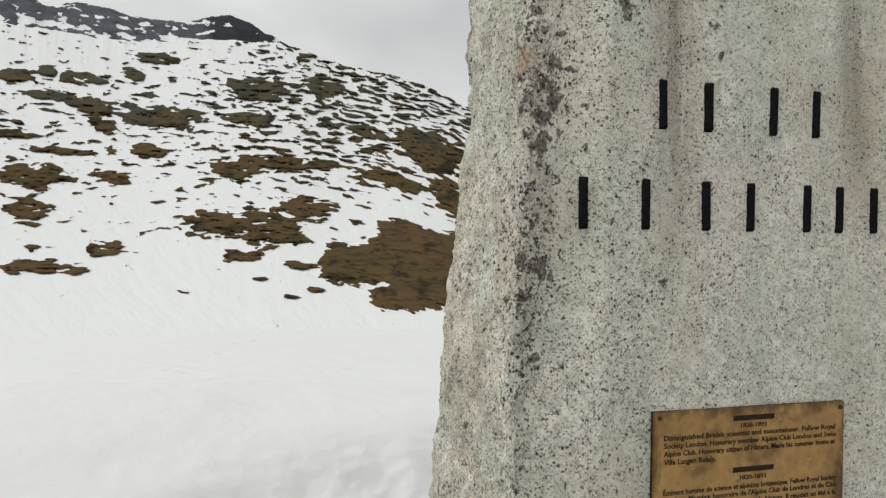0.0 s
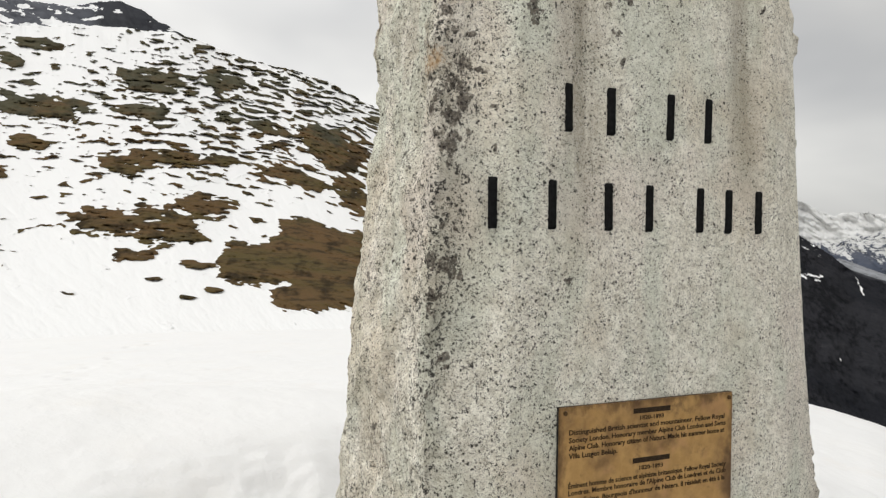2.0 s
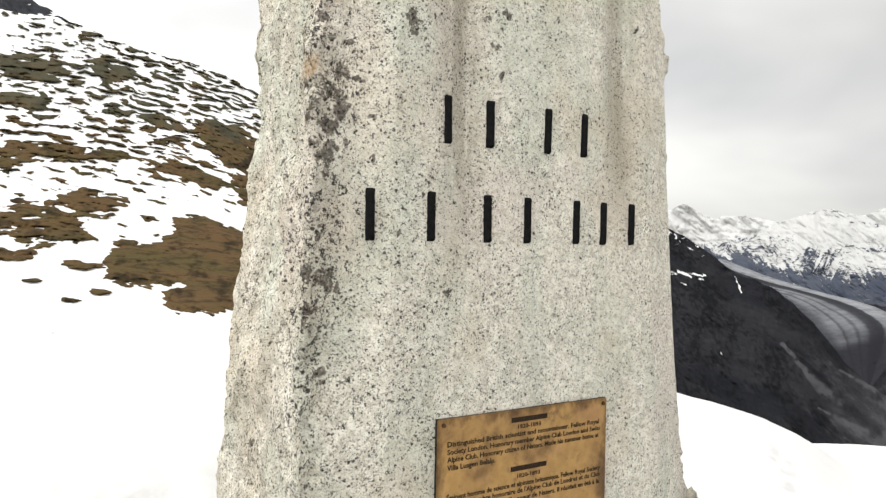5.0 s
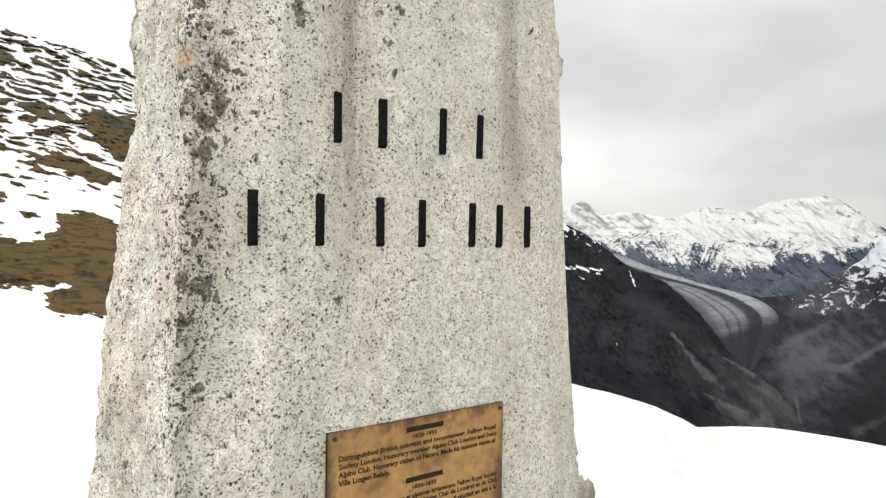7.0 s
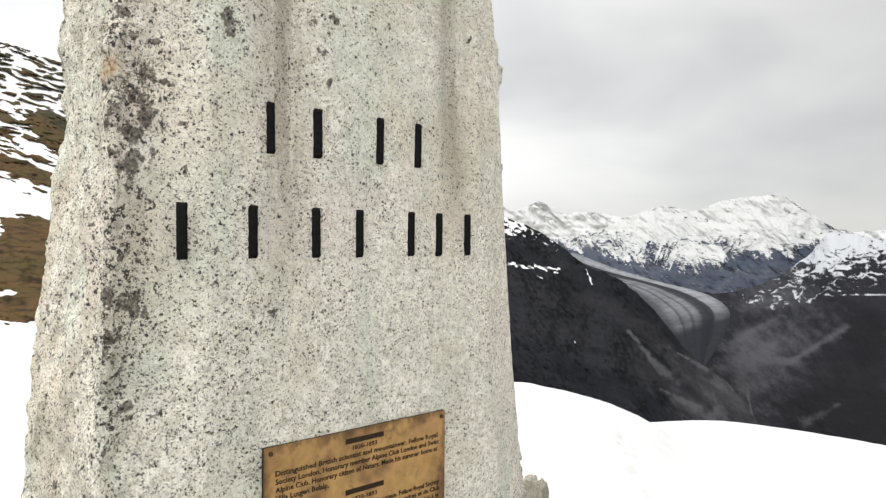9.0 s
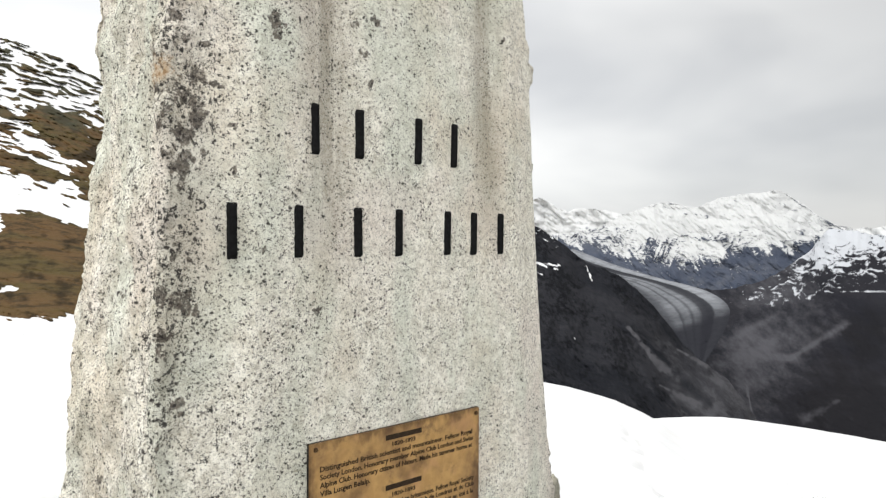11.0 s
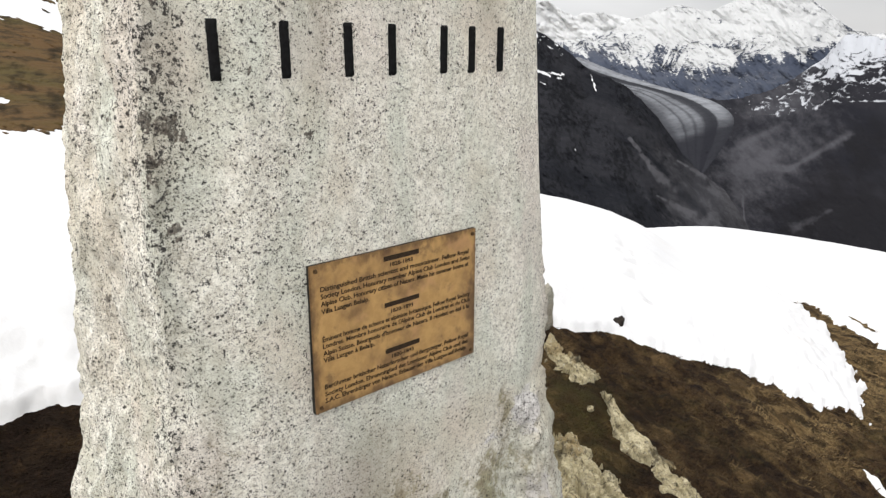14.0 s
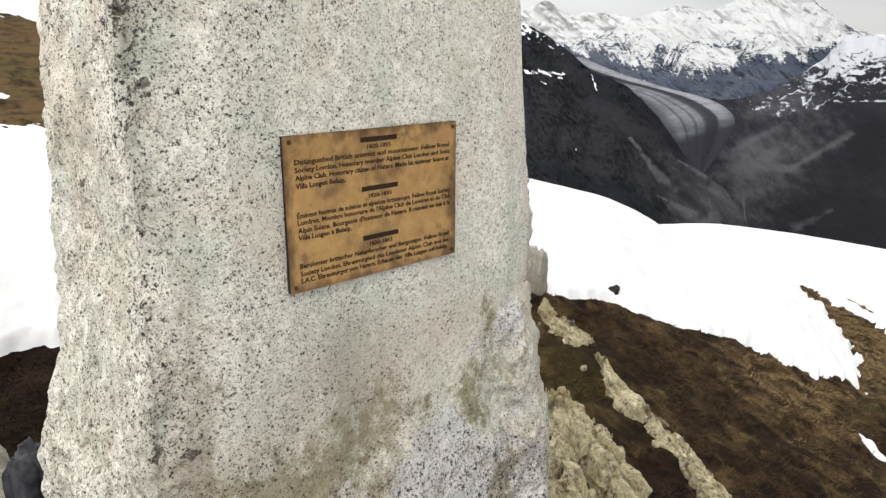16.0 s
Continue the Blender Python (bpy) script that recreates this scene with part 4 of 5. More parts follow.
# crusts of lichen, and small dents whose shade is painted as dark spots: place and radius
LICHEN_DENTS = ((-0.16, 0.029, 1.812, 0.0134), (-0.181, 0.033, 1.783, 0.0147), (-0.163, 0.025, 1.754, 0.0134), (-0.18, 0.033, 1.724, 0.016),
           (-0.189, 0.03, 1.678, 0.0109), (-0.177, 0.027, 1.691, 0.0092), (-0.188, 0.027, 1.657, 0.0067), (-0.199, 0.203, 1.67, 0.0092),
           (-0.203, 0.197, 1.653, 0.0059), (-0.221, 0.034, 1.497, 0.0118), (-0.186, 0.028, 1.485, 0.016), (-0.164, 0.026, 1.472, 0.0042),
           (-0.115, 0.012, 1.745, 0.005), (-0.21, 0.229, 1.485, 0.0046), (-0.208, 0.399, 1.426, 0.0076), (-0.214, 0.056, 1.733, 0.0059),
           (-0.217, 0.031, 1.749, 0.0059), (-0.209, 0.025, 1.762, 0.0059), (-0.214, 0.035, 1.695, 0.0059), (-0.207, 0.032, 1.695, 0.0042),
           (-0.151, 0.026, 1.863, 0.0059), (-0.057, -0.003, 1.913, 0.0084), (-0.05, -0.003, 1.901, 0.0084), (-0.053, -0.003, 1.888, 0.0046),
           (-0.135, 0.021, 1.804, 0.0067), (-0.175, 0.383, 1.749, 0.0055), (-0.201, 0.221, 1.64, 0.0042), (-0.199, 0.165, 1.598, 0.0034),
           (-0.209, 0.237, 1.573, 0.0038), (-0.198, 0.027, 1.548, 0.0042), (-0.069, -0.002, 1.556, 0.0038), (-0.114, 0.011, 1.674, 0.0038),
           (-0.155, 0.026, 1.703, 0.0046), (-0.196, 0.032, 1.896, 0.0067), (-0.177, 0.023, 1.867, 0.0059), (-0.211, 0.059, 1.787, 0.005),
           (-0.236, 0.028, 0.758, 0.0089), (-0.185, 0.021, 0.741, 0.0088), 
           (-0.216, 0.03, 1.437, 0.008), (-0.217, 0.03, 1.413, 0.008),
           (-0.219, 0.03, 1.276, 0.011), (-0.192, 0.03, 1.337, 0.008), (0.133, 0, 1.946, 0.008), (0.096, 0, 1.935, 0.006), (0.103, 0, 1.887, 0.0075),
           (0.128, 0, 1.843, 0.0045), (0.452, 0, 1.979, 0.004), (0.022, 0, 1.463, 0.0055))


def face_plan(x, z):
    """Places on the stone's face, in the plan of its marks."""
    return x - (0.0074 + 0.0165 * x + 0.0013 * z), z - (0.0142 * z - 0.0199)


def front_y(x, z):
    """The dressed front: nearly flat, with shallow upright flutes, hollows and a proud foot."""
    x, z = face_plan(x, z)
    flute = 0.012 * np.exp(-(((x - 0.045 - 0.03 * (1.9 - z)) / 0.035) ** 2)) * smooth(1.45, 1.85, z)
    flute = flute + 0.016 * np.exp(-(((x - 0.395 - 0.04 * (1.8 - z)) / 0.035) ** 2)) * smooth(1.60, 1.85, z)
    foot = -0.05 * smooth(0.80, 0.35, z) + 0.03 * np.exp(-(((x - 0.52) / 0.06) ** 2 + ((z - 0.66) / 0.14) ** 2))
    lip = -0.018 * smooth(0.50, 0.56, x + 0.06 * fbm(x * 5, z * 5, 3, 210)) * smooth(0.84, 0.76, z)
    lip = lip + 0.010 * fbm(x * 14, z * 14, 4, 214) * smooth(0.68, 0.52, z + 0.05 * fbm(x * 6, z * 2, 2, 215))
    lump = smooth(0.44, 0.54, x + 0.05 * fbm(x * 5, z * 5, 2, 216)) * smooth(0.88, 0.80, z)
    lip = lip - (0.034 * ridged(x * 8, z * 6, 5, 218) - 0.008) * lump
    wave = 0.006 * fbm(x * 2.2, z * 1.6, 3, 201)
    return flute + foot + lip + wave - 0.004


def stone_mesh():
    z = np.r_[np.arange(-0.4, 0.25, 0.05), np.arange(0.25, 2.12, 0.0042), np.arange(2.13, 2.70, 0.03), 2.70]
    counts = (190, 290, 70, 50)  # left, front, right and back faces
    left_x = np.interp(z, LEFT_Z, LEFT_X)
    right_x = np.interp(z, EDGE_Z, RIGHT_X)
    ridge_x = np.interp(z, [-0.4, 0.5, 0.85, 1.0, 1.2, 1.5, 1.8, 2.05, 2.7], [-0.295, -0.265, -0.23, -0.23, -0.22, -0.21, -0.20, -0.18, -0.095])
    corners = [  # back left, front left, front right, back right
        (left_x, 0.55 + 0 * z), (ridge_x, 0.045 + 0 * z), (right_x, 0.03 + 0 * z), (right_x + 0.02, 0.62 + 0 * z)]
    xs, ys, rough = [], [], []
    for k, n in enumerate(counts):
        (ax, ay), (bx, by) = corners[k], corners[(k + 1) % 4]
        t = np.arange(n) / n
        xs.append(ax[:, None] * (1 - t) + bx[:, None] * t)
        ys.append(ay[:, None] * (1 - t) + by[:, None] * t)
        rough.append(np.broadcast_to((np.ones(n), np.clip(1 - t * 9, 0, 1), np.ones(n), np.ones(n))[k], (len(z), n)))
    X, Y, R = np.concatenate(xs, 1), np.concatenate(ys, 1), np.concatenate(rough, 1).copy()
    Z = np.broadcast_to(z[:, None], X.shape).copy()
    # rounded corners
    for _ in range(10):
        X = (np.roll(X, 1, 1) + 2 * X + np.roll(X, -1, 1)) / 4
        Y = (np.roll(Y, 1, 1) + 2 * Y + np.roll(Y, -1, 1)) / 4
    # the front takes its own relief
    on = np.zeros(X.shape[1])
    lo, hi = counts[0], counts[0] + counts[1]
    on[lo + 24 : hi - 14] = 1
    on = np.convolve(on, np.ones(41) / 41, "same")[None, :]
    Y = Y * (1 - on) + front_y(X, Z) * on
    # split faces: coarse and fine breaks, outwards
    tx, ty = np.roll(X, -1, 1) - np.roll(X, 1, 1), np.roll(Y, -1, 1) - np.roll(Y, 1, 1)
    ln = np.hypot(tx, ty) + 1e-9
    nx, ny = ty / ln, -tx / ln
    S = np.cumsum(np.hypot(X - np.roll(X, 1, 1), Y - np.roll(Y, 1, 1)), 1)
    amp = 0.25 + 0.75 * R
    rel = 0.030 * fbm(S * 5, Z * 2.6, 3, 221) * R + 0.015 * ridged(S * 16 + Z * 3, Z * 7, 4, 225) * R * R
    rel = rel + 0.0036 * fbm(S * 34, Z * 30, 4, 230) * amp
    pits = np.clip(perlin(S * 60, Z * 38, 240) - 0.22, 0, 1) * (0.024 * R)
    rel = rel - pits
    rel[:, : counts[0]] -= rel[:, : counts[0]].mean() + 0.004
    rel[:, hi:] -= rel[:, hi:].mean() - 0.004
    X, Y = X + nx * rel, Y + ny * rel
    # rounded, broken top
    cap = smooth(2.45, 2.70, Z)
    cx, cy = X.mean(1, keepdims=True), Y.mean(1, keepdims=True)
    X, Y = X + (cx - X) * 0.45 * cap**2, Y + (cy - Y) * 0.45 * cap**2
    top = 0.02
    X, Y, Z = np.r_[X, cx[-1:] + (X[-1:] - cx[-1:]) * 0.02], np.r_[Y, cy[-1:] + (Y[-1:] - cy[-1:]) * 0.02], np.r_[Z, Z[-1:] + top]
    R = np.r_[R, R[-1:]]
    # lichen, painted dents and run-off
    wx, wy, wz = X, Y, Z
    X, Z = face_plan(X, Z)
    lichen_dents, rust = np.zeros_like(X), np.zeros_like(X)
    run = wx - 0.6 * wy
    lx, lz = wx + 0.013 * fbm(run * 48, wz * 40, 4, 275, 0.6), wz + 0.013 * fbm(run * 48 + 7, wz * 40, 4, 276, 0.6)
    for px, py, pz, r in LICHEN_DENTS:
        away = ((lx - px) / r) ** 2 + ((wy - py) / (1.8 * r)) ** 2 + ((lz - pz) / (1.05 * r)) ** 2
        lichen_dents = np.maximum(lichen_dents, (1.15 if r > 0.009 else 1.6 if r > 0.0058 else 3.0) * np.exp(-away) * (wy < 0.5))
    rust += 0.9 * np.exp(-(((wx + 0.210) / 0.020) ** 2 + ((wz - 1.82) / 0.028) ** 2)) * (Y < 0.25)
    front = smooth(0.2, 0.1, Y)
    band = np.exp(-(((X + 0.205) / 0.045) ** 2)) * smooth(0.9, 1.6, Z)
    lichen_dents += 0.22 * band * front + 0.05 * smooth(-0.14, -0.24, X)
    # the crack along the corner: its darkness is put into the colour
    fissure = np.interp(wz, [1.2, 1.45, 1.56, 1.62, 1.69, 1.80, 1.85, 1.92, 2.1], [-0.235, -0.232, -0.240, -0.243, -0.235, -0.231, -0.220, -0.207, -0.19])
    lichen_dents += 0.95 * np.exp(-(((wx - fissure + 0.010 * fbm(wz * 9, 0 * wz, 3, 270)) / 0.0060) ** 2)) * smooth(-0.05, 0.35, fbm(wz * 7, 0 * wz, 3, 271) + 0.12) * smooth(1.15, 1.4, wz) * (Y < 0.25)
    stain = np.exp(-(((X - 0.03 - 0.03 * (1.9 - Z)) / 0.045) ** 2)) * smooth(1.40, 1.75, Z) + np.exp(-(((X - 0.40 - 0.04 * (1.8 - Z)) / 0.035) ** 2)) * smooth(1.50, 1.75, Z)
    stain += 0.75 * np.exp(-(((X - 0.10) / 0.09) ** 2)) * smooth(0.98, 0.86, Z) * smooth(0.55, 0.75, Z)
    stain += 0.24 * np.exp(-(((X + 0.205) / 0.035) ** 2)) * smooth(1.35, 1.6, Z) * smooth(-0.25, 0.3, fbm(X * 14, Z * 8, 3, 272))
    xw, zw = X + 0.07 * fbm(X * 6, Z * 6, 4, 262), Z + 0.07 * fbm(X * 6 + 9, Z * 6, 4, 263)

    def spot(px, pz, rx, rz):
        return np.exp(-(((xw - px) / rx) ** 2 + ((zw - pz) / rz) ** 2))

    grime = 0.9 * spot(0.468, 0.815, 0.022, 0.05) + 1.1 * spot(0.43, 0.63, 0.060, 0.050) + 0.50 * spot(0.49, 0.70, 0.07, 0.06) + 0.55 * spot(0.20, 0.70, 0.20, 0.06) + 1.0 * spot(0.50, 0.42, 0.05, 0.09)
    grime = grime + 0.55 * spot(-0.12, 0.62, 0.14, 0.05) + 0.3 * spot(-0.19, 0.90, 0.04, 0.14)
    grime = (grime + 0.40 * smooth(0.70, 0.55, zw) * smooth(0.0, 0.35, fbm(X * 7, Z * 7, 3, 264)) + 0.40 * smooth(0.78, 0.60, zw) * spot(0.05, 0.62, 0.12, 0.2)) * front
    grime = grime + 0.34 * smooth(1.0, 0.60, Z) * smooth(0.40, -0.05, X) * (wy < 0.5)
    brow = np.interp(X, [-0.3, 0.0, 0.2, 0.283, 0.358, 0.431, 0.54, 0.65], [0.50, 0.54, 0.60, 0.656, 0.645, 0.566, 0.512, 0.47])
    scrape = 0.85 * smooth(0.015, -0.03, zw - brow) * smooth(0.05, 0.3, X) + 0.35 * smooth(0.60, 0.48, zw)
    scrape = np.maximum(scrape, 1.0 * spot(0.54, 0.79, 0.06, 0.055) + 0.6 * spot(0.43, 0.765, 0.03, 0.018) + 0.75 * spot(0.55, 0.60, 0.06, 0.06)) * front
    stain += 0.5 * smooth(0.42, 0.56, X) * smooth(0.92, 0.70, Z) * (0.5 + fbm(X * 9, Z * 7, 3, 260))
    stain += 0.38 * smooth(0.95, 0.62, Z) * (0.8 + 1.2 * fbm(X * 4, Z * 3, 4, 266))
    stain += 0.45 * np.exp(-(((X + 0.17) / 0.03) ** 2)) * smooth(1.30, 1.1, Z) + 0.30 * smooth(1.0, 0.62, Z) * smooth(0.15, -0.2, X)
    fleck = 0.25 + 0.75 * smooth(0.30, -0.20, X) + 0.85 * np.exp(-(((X + 0.235) / 0.028) ** 2)) * (0.6 + 1.2 * fbm(X * 9, Z * 5, 3, 268)) * front * smooth(0.75, 1.05, Z) + 0.3 * smooth(0.7, 0.5, Z)
    fleck = fleck + 0.8 * np.exp(-(((X + 0.200) / 0.045) ** 2)) * smooth(1.25, 1.6, Z) * smooth(-0.3, 0.35, fbm(X * 11, Z * 7, 3, 273)) * front
    fleck = fleck + 0.9 * scrape
    return grid_mesh("stone", wx, wy, wz, {"rough": R, "lichen_dents": lichen_dents, "fleck": fleck, "rust": rust, "grime": grime, "scrape": scrape, "stain": np.clip(stain * front, 0, 1)}, closed=True)


monument = new("monument")
tagged(monument, "tall rough-hewn grey granite memorial stone standing on turf", "monument")
part("stone", stone_mesh(), GRANITE, monument)

PAINT = plain_material("black_paint", (0.006, 0.006, 0.006), 0.8, 0.4, 120)


def bar_mesh(x0, z0, width, height, seed):
    """A sunk painted bar with slightly worn edges that follows the stone."""
    n, k = 22, 7
    t, s = np.linspace(0, 1, n)[:, None], np.linspace(0, 1, k)[None, :]
    wob = 0.0009 * fbm(t * 9, t * 0 + seed, 3, seed)
    X = x0 + (s - 0.5) * width + wob * (1 + 0 * s)
    Z = z0 + t * height + 0 * s
    rim = np.minimum(np.minimum(s, 1 - s) * width, np.minimum(t, 1 - t) * height)
    Y = front_y(X, Z) - 0.0045 + 0.005 * smooth(0.0016, 0.0, rim)
    return grid_mesh("inscription_bar", X, Y, Z)


# the inscription: one upright bar for each character, in two rows
for base, places in ((1.711, (0.017, 0.102, 0.228, 0.316)), (1.547, (-0.124, -0.015, 0.098, 0.185, 0.302, 0.372, 0.449))):
    for k, x0 in enumerate(places):
        part("inscription_bar", bar_mesh(x0, base, 0.0165, 0.083, k + 300), PAINT, monument, "upright black painted bar")

# ---- the bronze plaque ----
PW, PH, PT = 0.381, 0.267, 0.004
PX, PTOP = 0.0, 1.252
INK = plain_material("dark_lettering", (0.035, 0.022, 0.012), 0.6, 0.3, 200)
plaque = new("plaque")
plaque.location = (PX, -0.0115, PTOP)
tagged(plaque, "rectangular weathered bronze plaque fixed to the granite with dark lettering", "plaque")


def plate_mesh():
    bm = bmesh.new()
    bmesh.ops.create_cube(bm, size=1.0)
    bmesh.ops.scale(bm, vec=(PW, PT, PH), verts=bm.verts)
    bmesh.ops.translate(bm, vec=(PW / 2, 0, -PH / 2), verts=bm.verts)
    bmesh.ops.bevel(bm, geom=list(bm.edges), offset=0.0012, segments=2, affect="EDGES")
    return bm


part("plate", plate_mesh(), BRONZE, plaque)
# added dark block: paints the shadow gap between plate and stone
GAP_DARK = plain_material("gap_dark", (0.03, 0.028, 0.025), 0.9)
bm = bmesh.new()
bmesh.ops.create_cube(bm, size=1.0)
bmesh.ops.scale(bm, vec=(PW - 0.0006, 0.030, PH - 0.0006), verts=bm.verts)
bmesh.ops.translate(bm, vec=(PW / 2, 0.0168, -PH / 2), verts=bm.verts)
part("gap_shade", bm, GAP_DARK, plaque, "dark block standing in for the shadow gap behind the plate")


def screw_mesh():
    bm = bmesh.new()
    bmesh.ops.create_cone(bm, cap_ends=True, segments=14, radius1=0.0042, radius2=0.0032, depth=0.003)
    bmesh.ops.rotate(bm, cent=(0, 0, 0), matrix=Matrix.Rotation(radians(90), 3, "X"), verts=bm.verts)
    return bm


SCREW = plain_material("dull_screw", (0.10, 0.06, 0.03), 0.5, 0.3, 300, 0.6)
for sx_, sz_ in ((0.011, -0.010), (0.371, -0.010), (0.371, -0.257), (0.010, -0.257)):
    part("screw", screw_mesh(), SCREW, plaque).location = (sx_, -PT / 2 - 0.0012, sz_)


def text_line(words, x, v, width, size, centre=False):
    """A line of raised lettering, fitted to the width that it takes on the plate."""
    cu = bpy.data.curves.new("lettering", "FONT")
    cu.body, cu.size, cu.extrude, cu.resolution_u = words, size, 0.0004, 2
    cu.offset = 0.0002
    tmp = bpy.data.objects.new("lettering", cu)
    scene.collection.objects.link(tmp)
    bpy.context.view_layer.update()
    me = bpy.data.meshes.new_from_object(tmp.evaluated_get(bpy.context.evaluated_depsgraph_get()))
    bpy.data.objects.remove(tmp)
    co = np.zeros(len(me.vertices) * 3, np.float32)
    me.vertices.foreach_get("co", co)
    co = co.reshape(-1, 3)
    span = co[:, 0].max() - co[:, 0].min()
    co[:, 0] = (co[:, 0] - co[:, 0].min()) * (width / span)
    me.vertices.foreach_set("co", co.ravel())
    ob = part("lettering", me, INK, plaque)
    ob.location, ob.rotation_euler = (x - (width / 2 if centre else 0), -PT / 2 - 0.0002, -v), (radians(90), 0, 0)
    return ob


def name_bar(v):
    bm = bmesh.new()
    bmesh.ops.create_cube(bm, size=1.0)
    bmesh.ops.scale(bm, vec=(0.081, 0.001, 0.0088), verts=bm.verts)
    ob = part("lettering_bar", bm, INK, plaque, "plain dark bar")
    ob.location = (0.192, -PT / 2 - 0.0002, -v)


BLOCKS = (
    (0.018, 0.034, (("Distinguished British scientist and mountaineer. Fellow Royal", 0.0475, 0.342), ("Society London. Honorary member Alpine Club London and Swiss", 0.0605, 0.345),
                    ("Alpine Club. Honorary citizen of Naters. Made his summer home at", 0.0735, 0.342), ("Villa Lusgen Belalp.", 0.087, 0.099))),
    (0.105, 0.122, (("Éminent homme de science et alpiniste britannique. Fellow Royal Society", 0.137, 0.347), ("Londres. Membre honoraire de l'Alpine Club de Londres et du Club", 0.149, 0.347),
                    ("Alpin Suisse. Bourgeois d'honneur de Naters. Il résidait en été à la", 0.1625, 0.345), ("Villa Lusgen à Belalp.", 0.175, 0.108))),
    (0.195, 0.211, (("Berühmter britischer Naturforscher und Bergsteiger. Fellow Royal", 0.2245, 0.343), ("Society London. Ehrenmitglied des Londoner Alpine Club und des", 0.238, 0.343),
                    ("S.A.C. Ehrenbürger von Naters. Erbauer der Villa Lusgen auf Belalp.", 0.2505, 0.339))),
)
for v_name, v_year, lines in BLOCKS:
    name_bar(v_name)
    text_line("1820-1893", 0.192, v_year, 0.052, 0.0105, True)
    for words, v, width in lines:
        text_line(words, 0.019, v, width, 0.0125)


# ---- rocks ----
def rock_mesh(name, size, seed, rough=0.16, cuts=4, tilt=(0, 0, 0)):
    """A broken block: a cube cut finely and pushed about, with its flat sides kept."""
    rnd = random.Random(seed)
    bm = bmesh.new()
    bmesh.ops.create_cube(bm, size=2.0)
    bmesh.ops.subdivide_edges(bm, edges=list(bm.edges), cuts=2**cuts - 1, use_grid_fill=True)
    co = np.array([v.co for v in bm.verts])
    p = 5.0
    r = (np.abs(co) ** p).sum(1) ** (1 / p)
    co = co / r[:, None]
    n = np.array([noise.ridged_multi_fractal(Vector((c[0] * 0.9, c[1] * 2.0, c[2] * 1.6)) + Vector((seed * 3.1, 0, 0)), 0.9, 2.1, 6, 0.9, 2.0) - 1.0 for c in co])
    facet = np.array([noise.cell(Vector(c) * 1.7 + Vector((seed * 1.7, 4, 2))) for c in co])
    co = co * (1 + rough * n + 0.10 * (facet))[:, None] * np.array(size)
    co = co @ np.array(Euler([radians(a) for a in tilt]).to_matrix()).T
    for v, c in zip(bm.verts, co):
        v.co = c
    me = bpy.data.meshes.new(name)
    bm.to_mesh(me)
    bm.free()
    me.polygons.foreach_set("use_smooth", np.ones(len(me.polygons), dtype=bool))
    return me


def rock(name, at, size, seed, material, label, tilt=(0, 0, 0), rough=0.16, cuts=4):
    ob = part(name, rock_mesh(name, size, seed, rough, cuts, tilt), material)
    ob.location = at
    return tagged(ob, label, "rock")


rock("boulder", (-0.47, 0.80, 0.22), (0.19, 0.20, 0.25), 14, GREY_ROCK, "pale granite boulder leaning beside the memorial stone", (0, -24, 20), 0.14)
# added dark block in place of the boulder's own dark right face
rock("boulder_face", (-0.326, 0.60, 0.365), (0.046, 0.05, 0.165), 9, FACE_DARK, "dark block standing in for the boulder's dark face towards the memorial stone", (-6, 4, 12), 0.12, 4)
rock("upright_rock", (2.51, 1.55, 0.07), (0.072, 0.07, 0.17), 5, GREY_ROCK, "small upright grey rock in the turf", (0, 5, 15))


def ledge_mesh(name, a, b, width, height, seed, point=0.0):
    """A ridge of split bedrock that breaks out of the turf between two places, with stepped, ragged sides."""
    (ax, ay), (bx, by) = a, b
    length = math.hypot(bx - ax, by - ay)
    ux, uy = (bx - ax) / length, (by - ay) / length
    t, v = np.meshgrid(np.linspace(-0.08, 1.08, 150), np.linspace(-1.25, 1.25, 70), indexing="ij")
    wide = width * (0.85 + 1.0 * fbm(t * 3.5, 0.6 * np.sign(v) + seed, 3, seed) + 0.5 * fbm(t * 13, 0.7 * np.sign(v) + seed, 3, seed + 1)) * np.sqrt(np.clip(1 - (2 * t - 1) ** 4, 0.02, 1)) * (1 - point * smooth(0.45, 0.0, t))
    bend = 0.10 * length * fbm(t * 2.2, 0 * t, 2, seed + 2)
    off = v * wide / 2 + bend * 0.5
    X, Y = ax + ux * t * length - uy * off, ay + uy * t * length + ux * off
    L, W = t * length, off
    rise = 0.72 - 0.8 * np.abs(v) ** 2.0 + 0.62 * fbm(L * 4 + W * 3, W * 7, 5, seed + 5, 0.55)
    split = ridged(L * 8 - W * 6, W * 16 + L * 5, 4, seed + 7)
    step = np.floor(rise * 3 + 0.5 * split) / 3
    h = height * (0.42 * rise + 0.58 * step + 0.12 * split) + 0.012 * fbm(L * 60, W * 60, 3, seed + 9)
    h = h - 0.03 * smooth(0.12, 0.5, fbm(X * 5, Y * 5, 5, seed + 11, 0.6) + 0.22 * np.abs(v) ** 2)
    h = np.where(np.abs(v) > 1.05, -0.10, h) - 0.10 * smooth(0.04, -0.06, np.minimum(t, 1 - t))
    Z = terrain(X, Y) + bumps(X, Y) * 0.5 + h - 0.015
    me = grid_mesh(name, X, Y, Z)
    me.polygons.foreach_set("use_smooth", np.zeros(len(me.polygons), dtype=bool))
    return me


def ledge(name, a, b, width, height, seed, label, point=0.0):
    return tagged(part(name, ledge_mesh(name, a, b, width, height, seed, point), OUTCROP), label, "rock")


ledge("flat_rock", (2.36, 1.38), (2.41, 1.06), 0.30, 0.085, 461, "flat pale rock half sunk in turf")
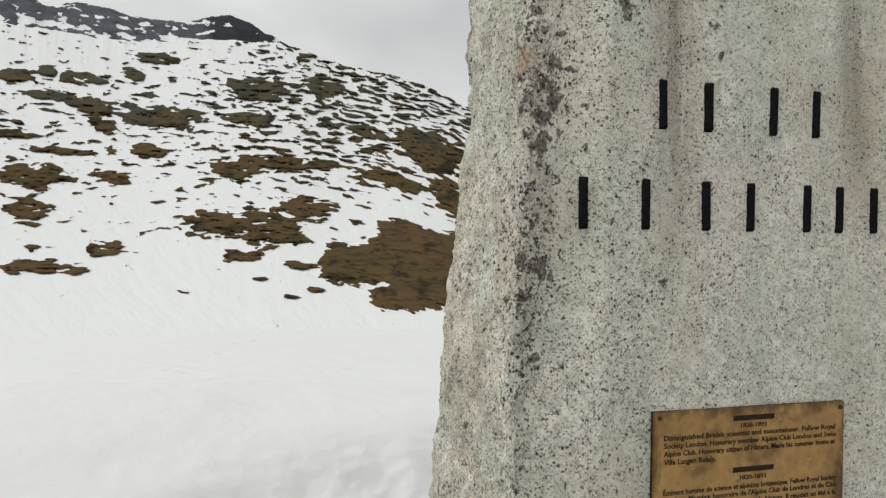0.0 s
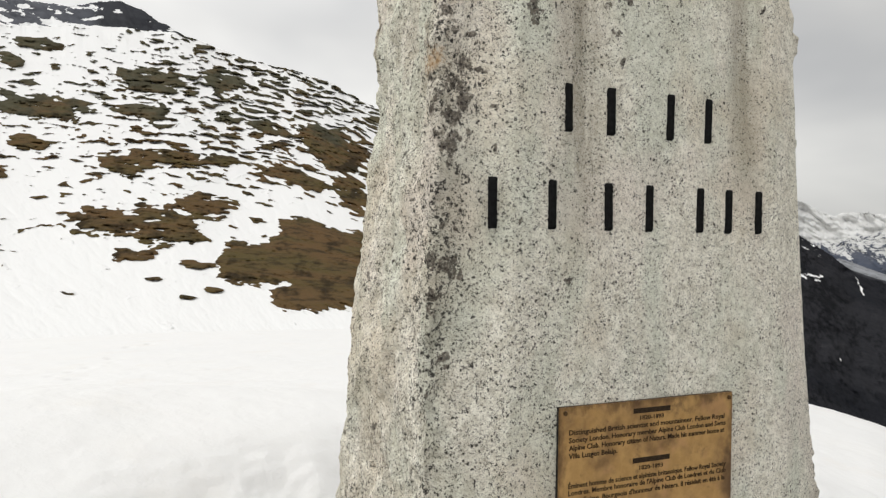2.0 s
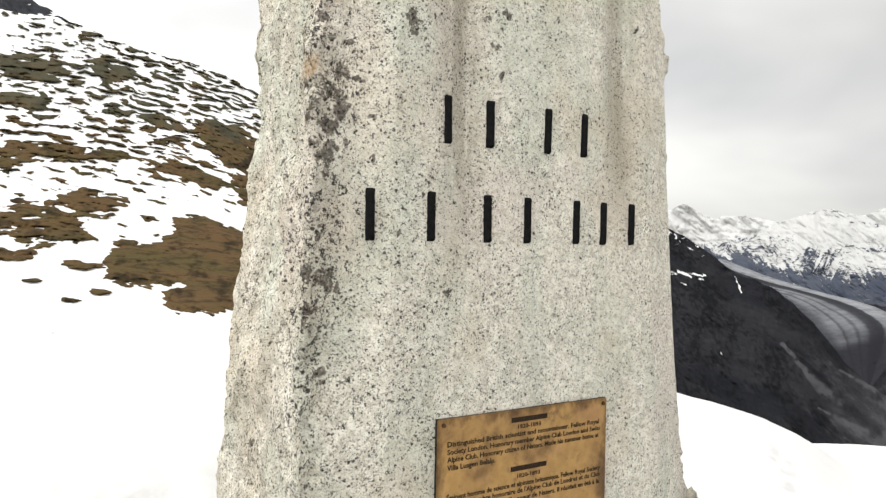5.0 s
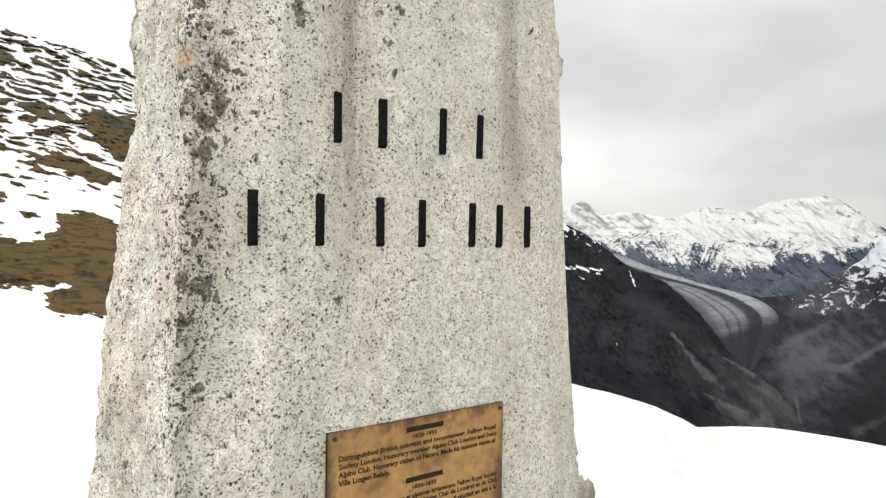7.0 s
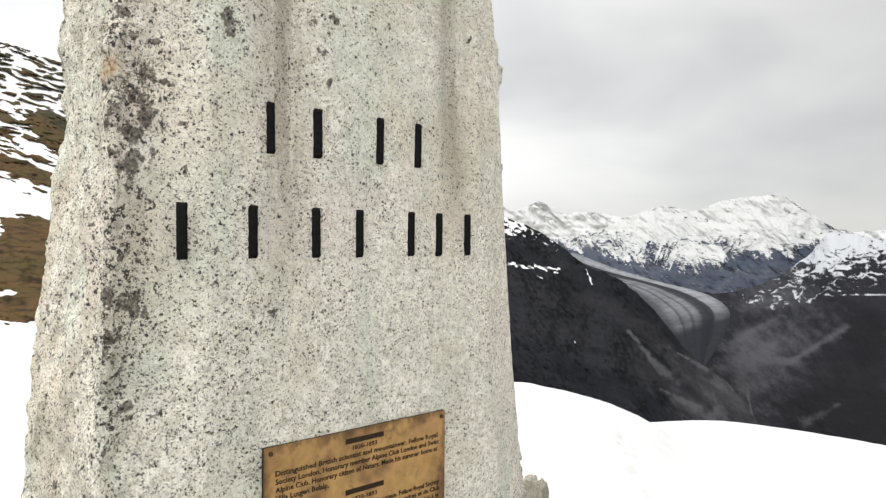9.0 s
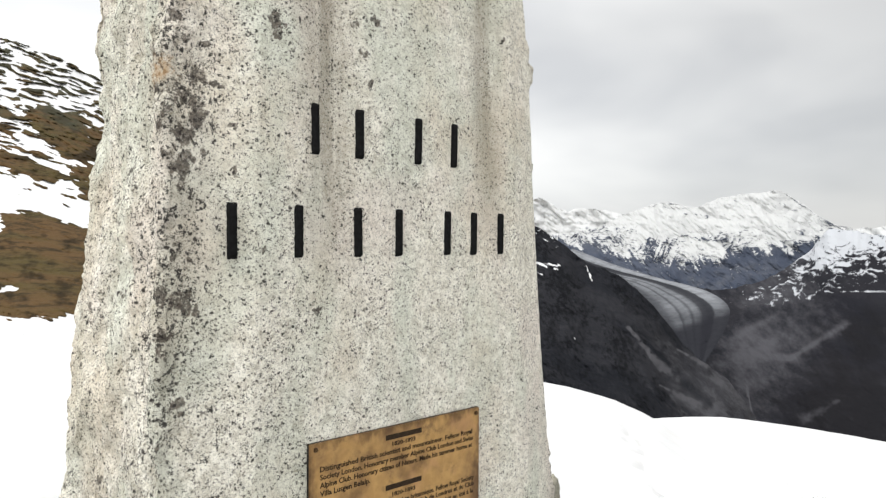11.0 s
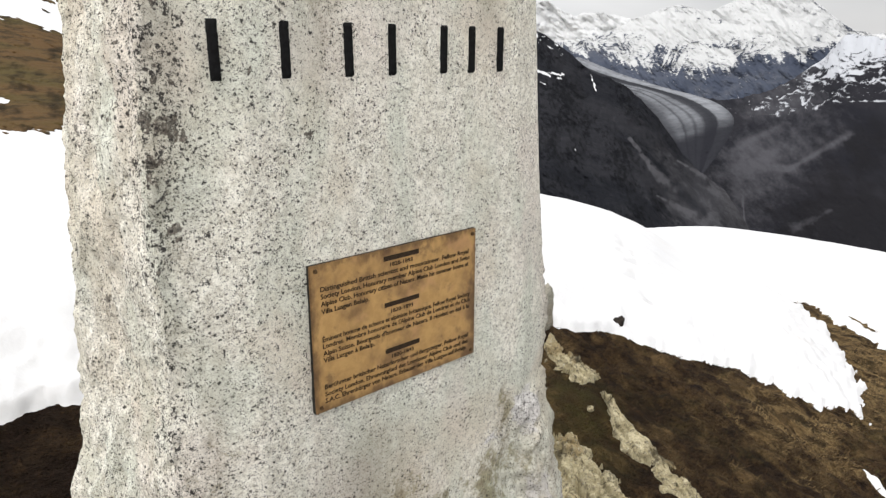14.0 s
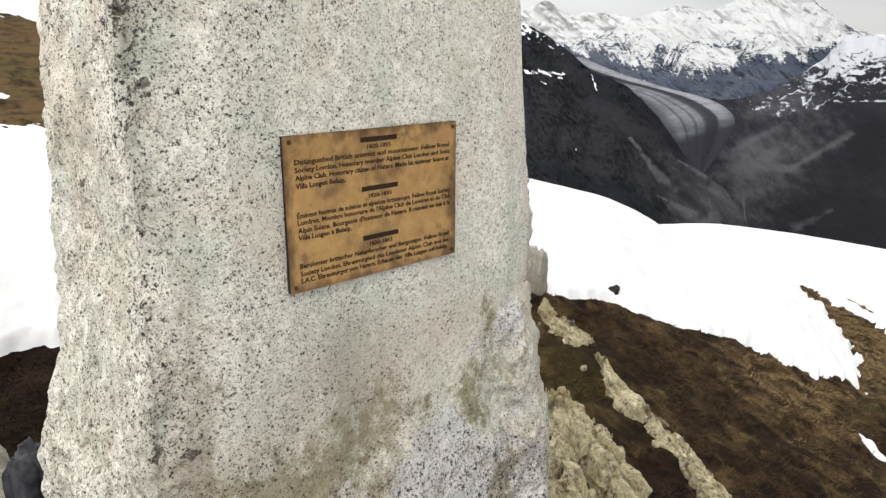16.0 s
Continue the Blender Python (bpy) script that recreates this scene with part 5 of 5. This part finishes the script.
ledge("rock_slab", (2.34, 0.97), (1.86, -0.08), 0.265, 0.085, 401, "long pale rock slab breaking out of the turf", 0.85)
outcrop = tagged(new("rock_outcrop"), "broken pale rock outcrop beside the memorial stone", "rock")
part("base", ledge_mesh("base", (1.76, 0.78), (1.42, 0.14), 0.44, 0.12, 421), OUTCROP, outcrop)
for k, (rx, ry, long, high, turn) in enumerate(((1.60, 0.53, 0.09, 0.075, 62), (1.50, 0.45, 0.11, 0.09, 55), (1.55, 0.36, 0.10, 0.085, 66), (1.43, 0.30, 0.12, 0.10, 58), (1.48, 0.20, 0.11, 0.085, 64), (1.36, 0.17, 0.10, 0.085, 52))):
    slab = part("slab", rock_mesh("slab", (long, 0.036, high), 71 + k, 0.13, 4, (16, 8, turn)), OUTCROP, outcrop)
    slab.data.polygons.foreach_set("use_smooth", np.zeros(len(slab.data.polygons), dtype=bool))
    slab.location = (rx, ry, float(terrain(np.float64(rx), np.float64(ry))) + 0.035)
ledge("rock_ledge", (1.32, 0.42), (0.72, -0.02), 0.44, 0.22, 441, "broken rock ledge at the foot of the memorial stone")
for k, (rx, ry, r) in enumerate(((2.38, 0.94, 0.016), (2.10, 0.86, 0.02), (1.62, 0.80, 0.02))):
    rz = float(terrain(np.float64(rx), np.float64(ry)) + bumps(np.float64(rx), np.float64(ry)))
    tagged(rock("loose_stone", (rx, ry, rz + 0.2 * r), (r, 0.8 * r, 0.6 * r), 50 + k, OUTCROP, "small pale stone lying on the turf", (0, 0, 40 * k), 0.2, 3), group="loose stones on the turf")
# near-black lump added where the snow edge has a dark hole
rock("snow_hole", (3.20, 1.45, -0.16), (0.075, 0.05, 0.026), 21, HOLE_DARK, "small dark lump standing in for a hole at the snow edge", (0, 0, 30), 0.15, 3)


# ---- dry grass lying on the bare turf ----
def grass_mesh(count):
    r = np.random.RandomState(12)
    x, y = r.uniform(-0.6, 8.0, count * 3), r.uniform(-1.2, 2.2, count * 3)
    clump = fbm(x * 2.4, y * 2.4, 4, 55) + r.uniform(-0.25, 0.25, count * 3)
    ok = (snow_edge(x, y) < -0.01) & (clump > -0.12) & ~((x > -0.3) & (x < 0.75) & (y > -0.05) & (y < 0.62))
    x, y = x[ok][:count], y[ok][:count]
    n = len(x)
    z = terrain(x, y) + bumps(x, y)
    turn = 2.4 * fbm(x * 1.1, y * 1.1, 2, 57) - 0.9 + r.uniform(-1.6, 1.6, n)
    size, lift = r.uniform(0.015, 0.045, n), r.uniform(0.02, 0.5, n)
    dx, dy, dz = np.cos(turn) * np.cos(lift) * size, np.sin(turn) * np.cos(lift) * size, np.sin(lift) * size
    wx, wy = -np.sin(turn) * 0.0028, np.cos(turn) * 0.0028
    base, tip = np.stack([x, y, z - 0.008], -1), np.stack([x + dx, y + dy, z + dz * 0.6], -1)
    mid = (base + tip) / 2 + np.array([0, 0, 0.1]) * size[:, None]
    w = np.stack([wx, wy, 0 * wx], -1)
    v = np.stack([base - w, base + w, mid + w * 0.8, mid - w * 0.8, tip], 1).reshape(-1, 3)
    k = np.arange(n)[:, None] * 5
    quads, tris = (k + [0, 1, 2, 3]).tolist(), (k + [3, 2, 4]).tolist()
    me = bpy.data.meshes.new("grass")
    me.from_pydata(v.tolist(), [], quads + tris)
    pt = me.attributes.new("dark_turf", "FLOAT", "POINT")
    pt.data.foreach_set("value", np.repeat(np.maximum(1.4 * smooth(1.5, -0.1, x), 0.74 * smooth(3.6, 2.3, x)), 5).astype(np.float32))
    at = me.attributes.new("straw", "FLOAT", "POINT")
    at.data.foreach_set("value", np.repeat(dry_share(x, y), 5).astype(np.float32))
    return me


grass = part("grass", grass_mesh(30000), grass_material())
tagged(grass, "flattened dry brown grass on the thawed turf", "grass", kind="stuff")
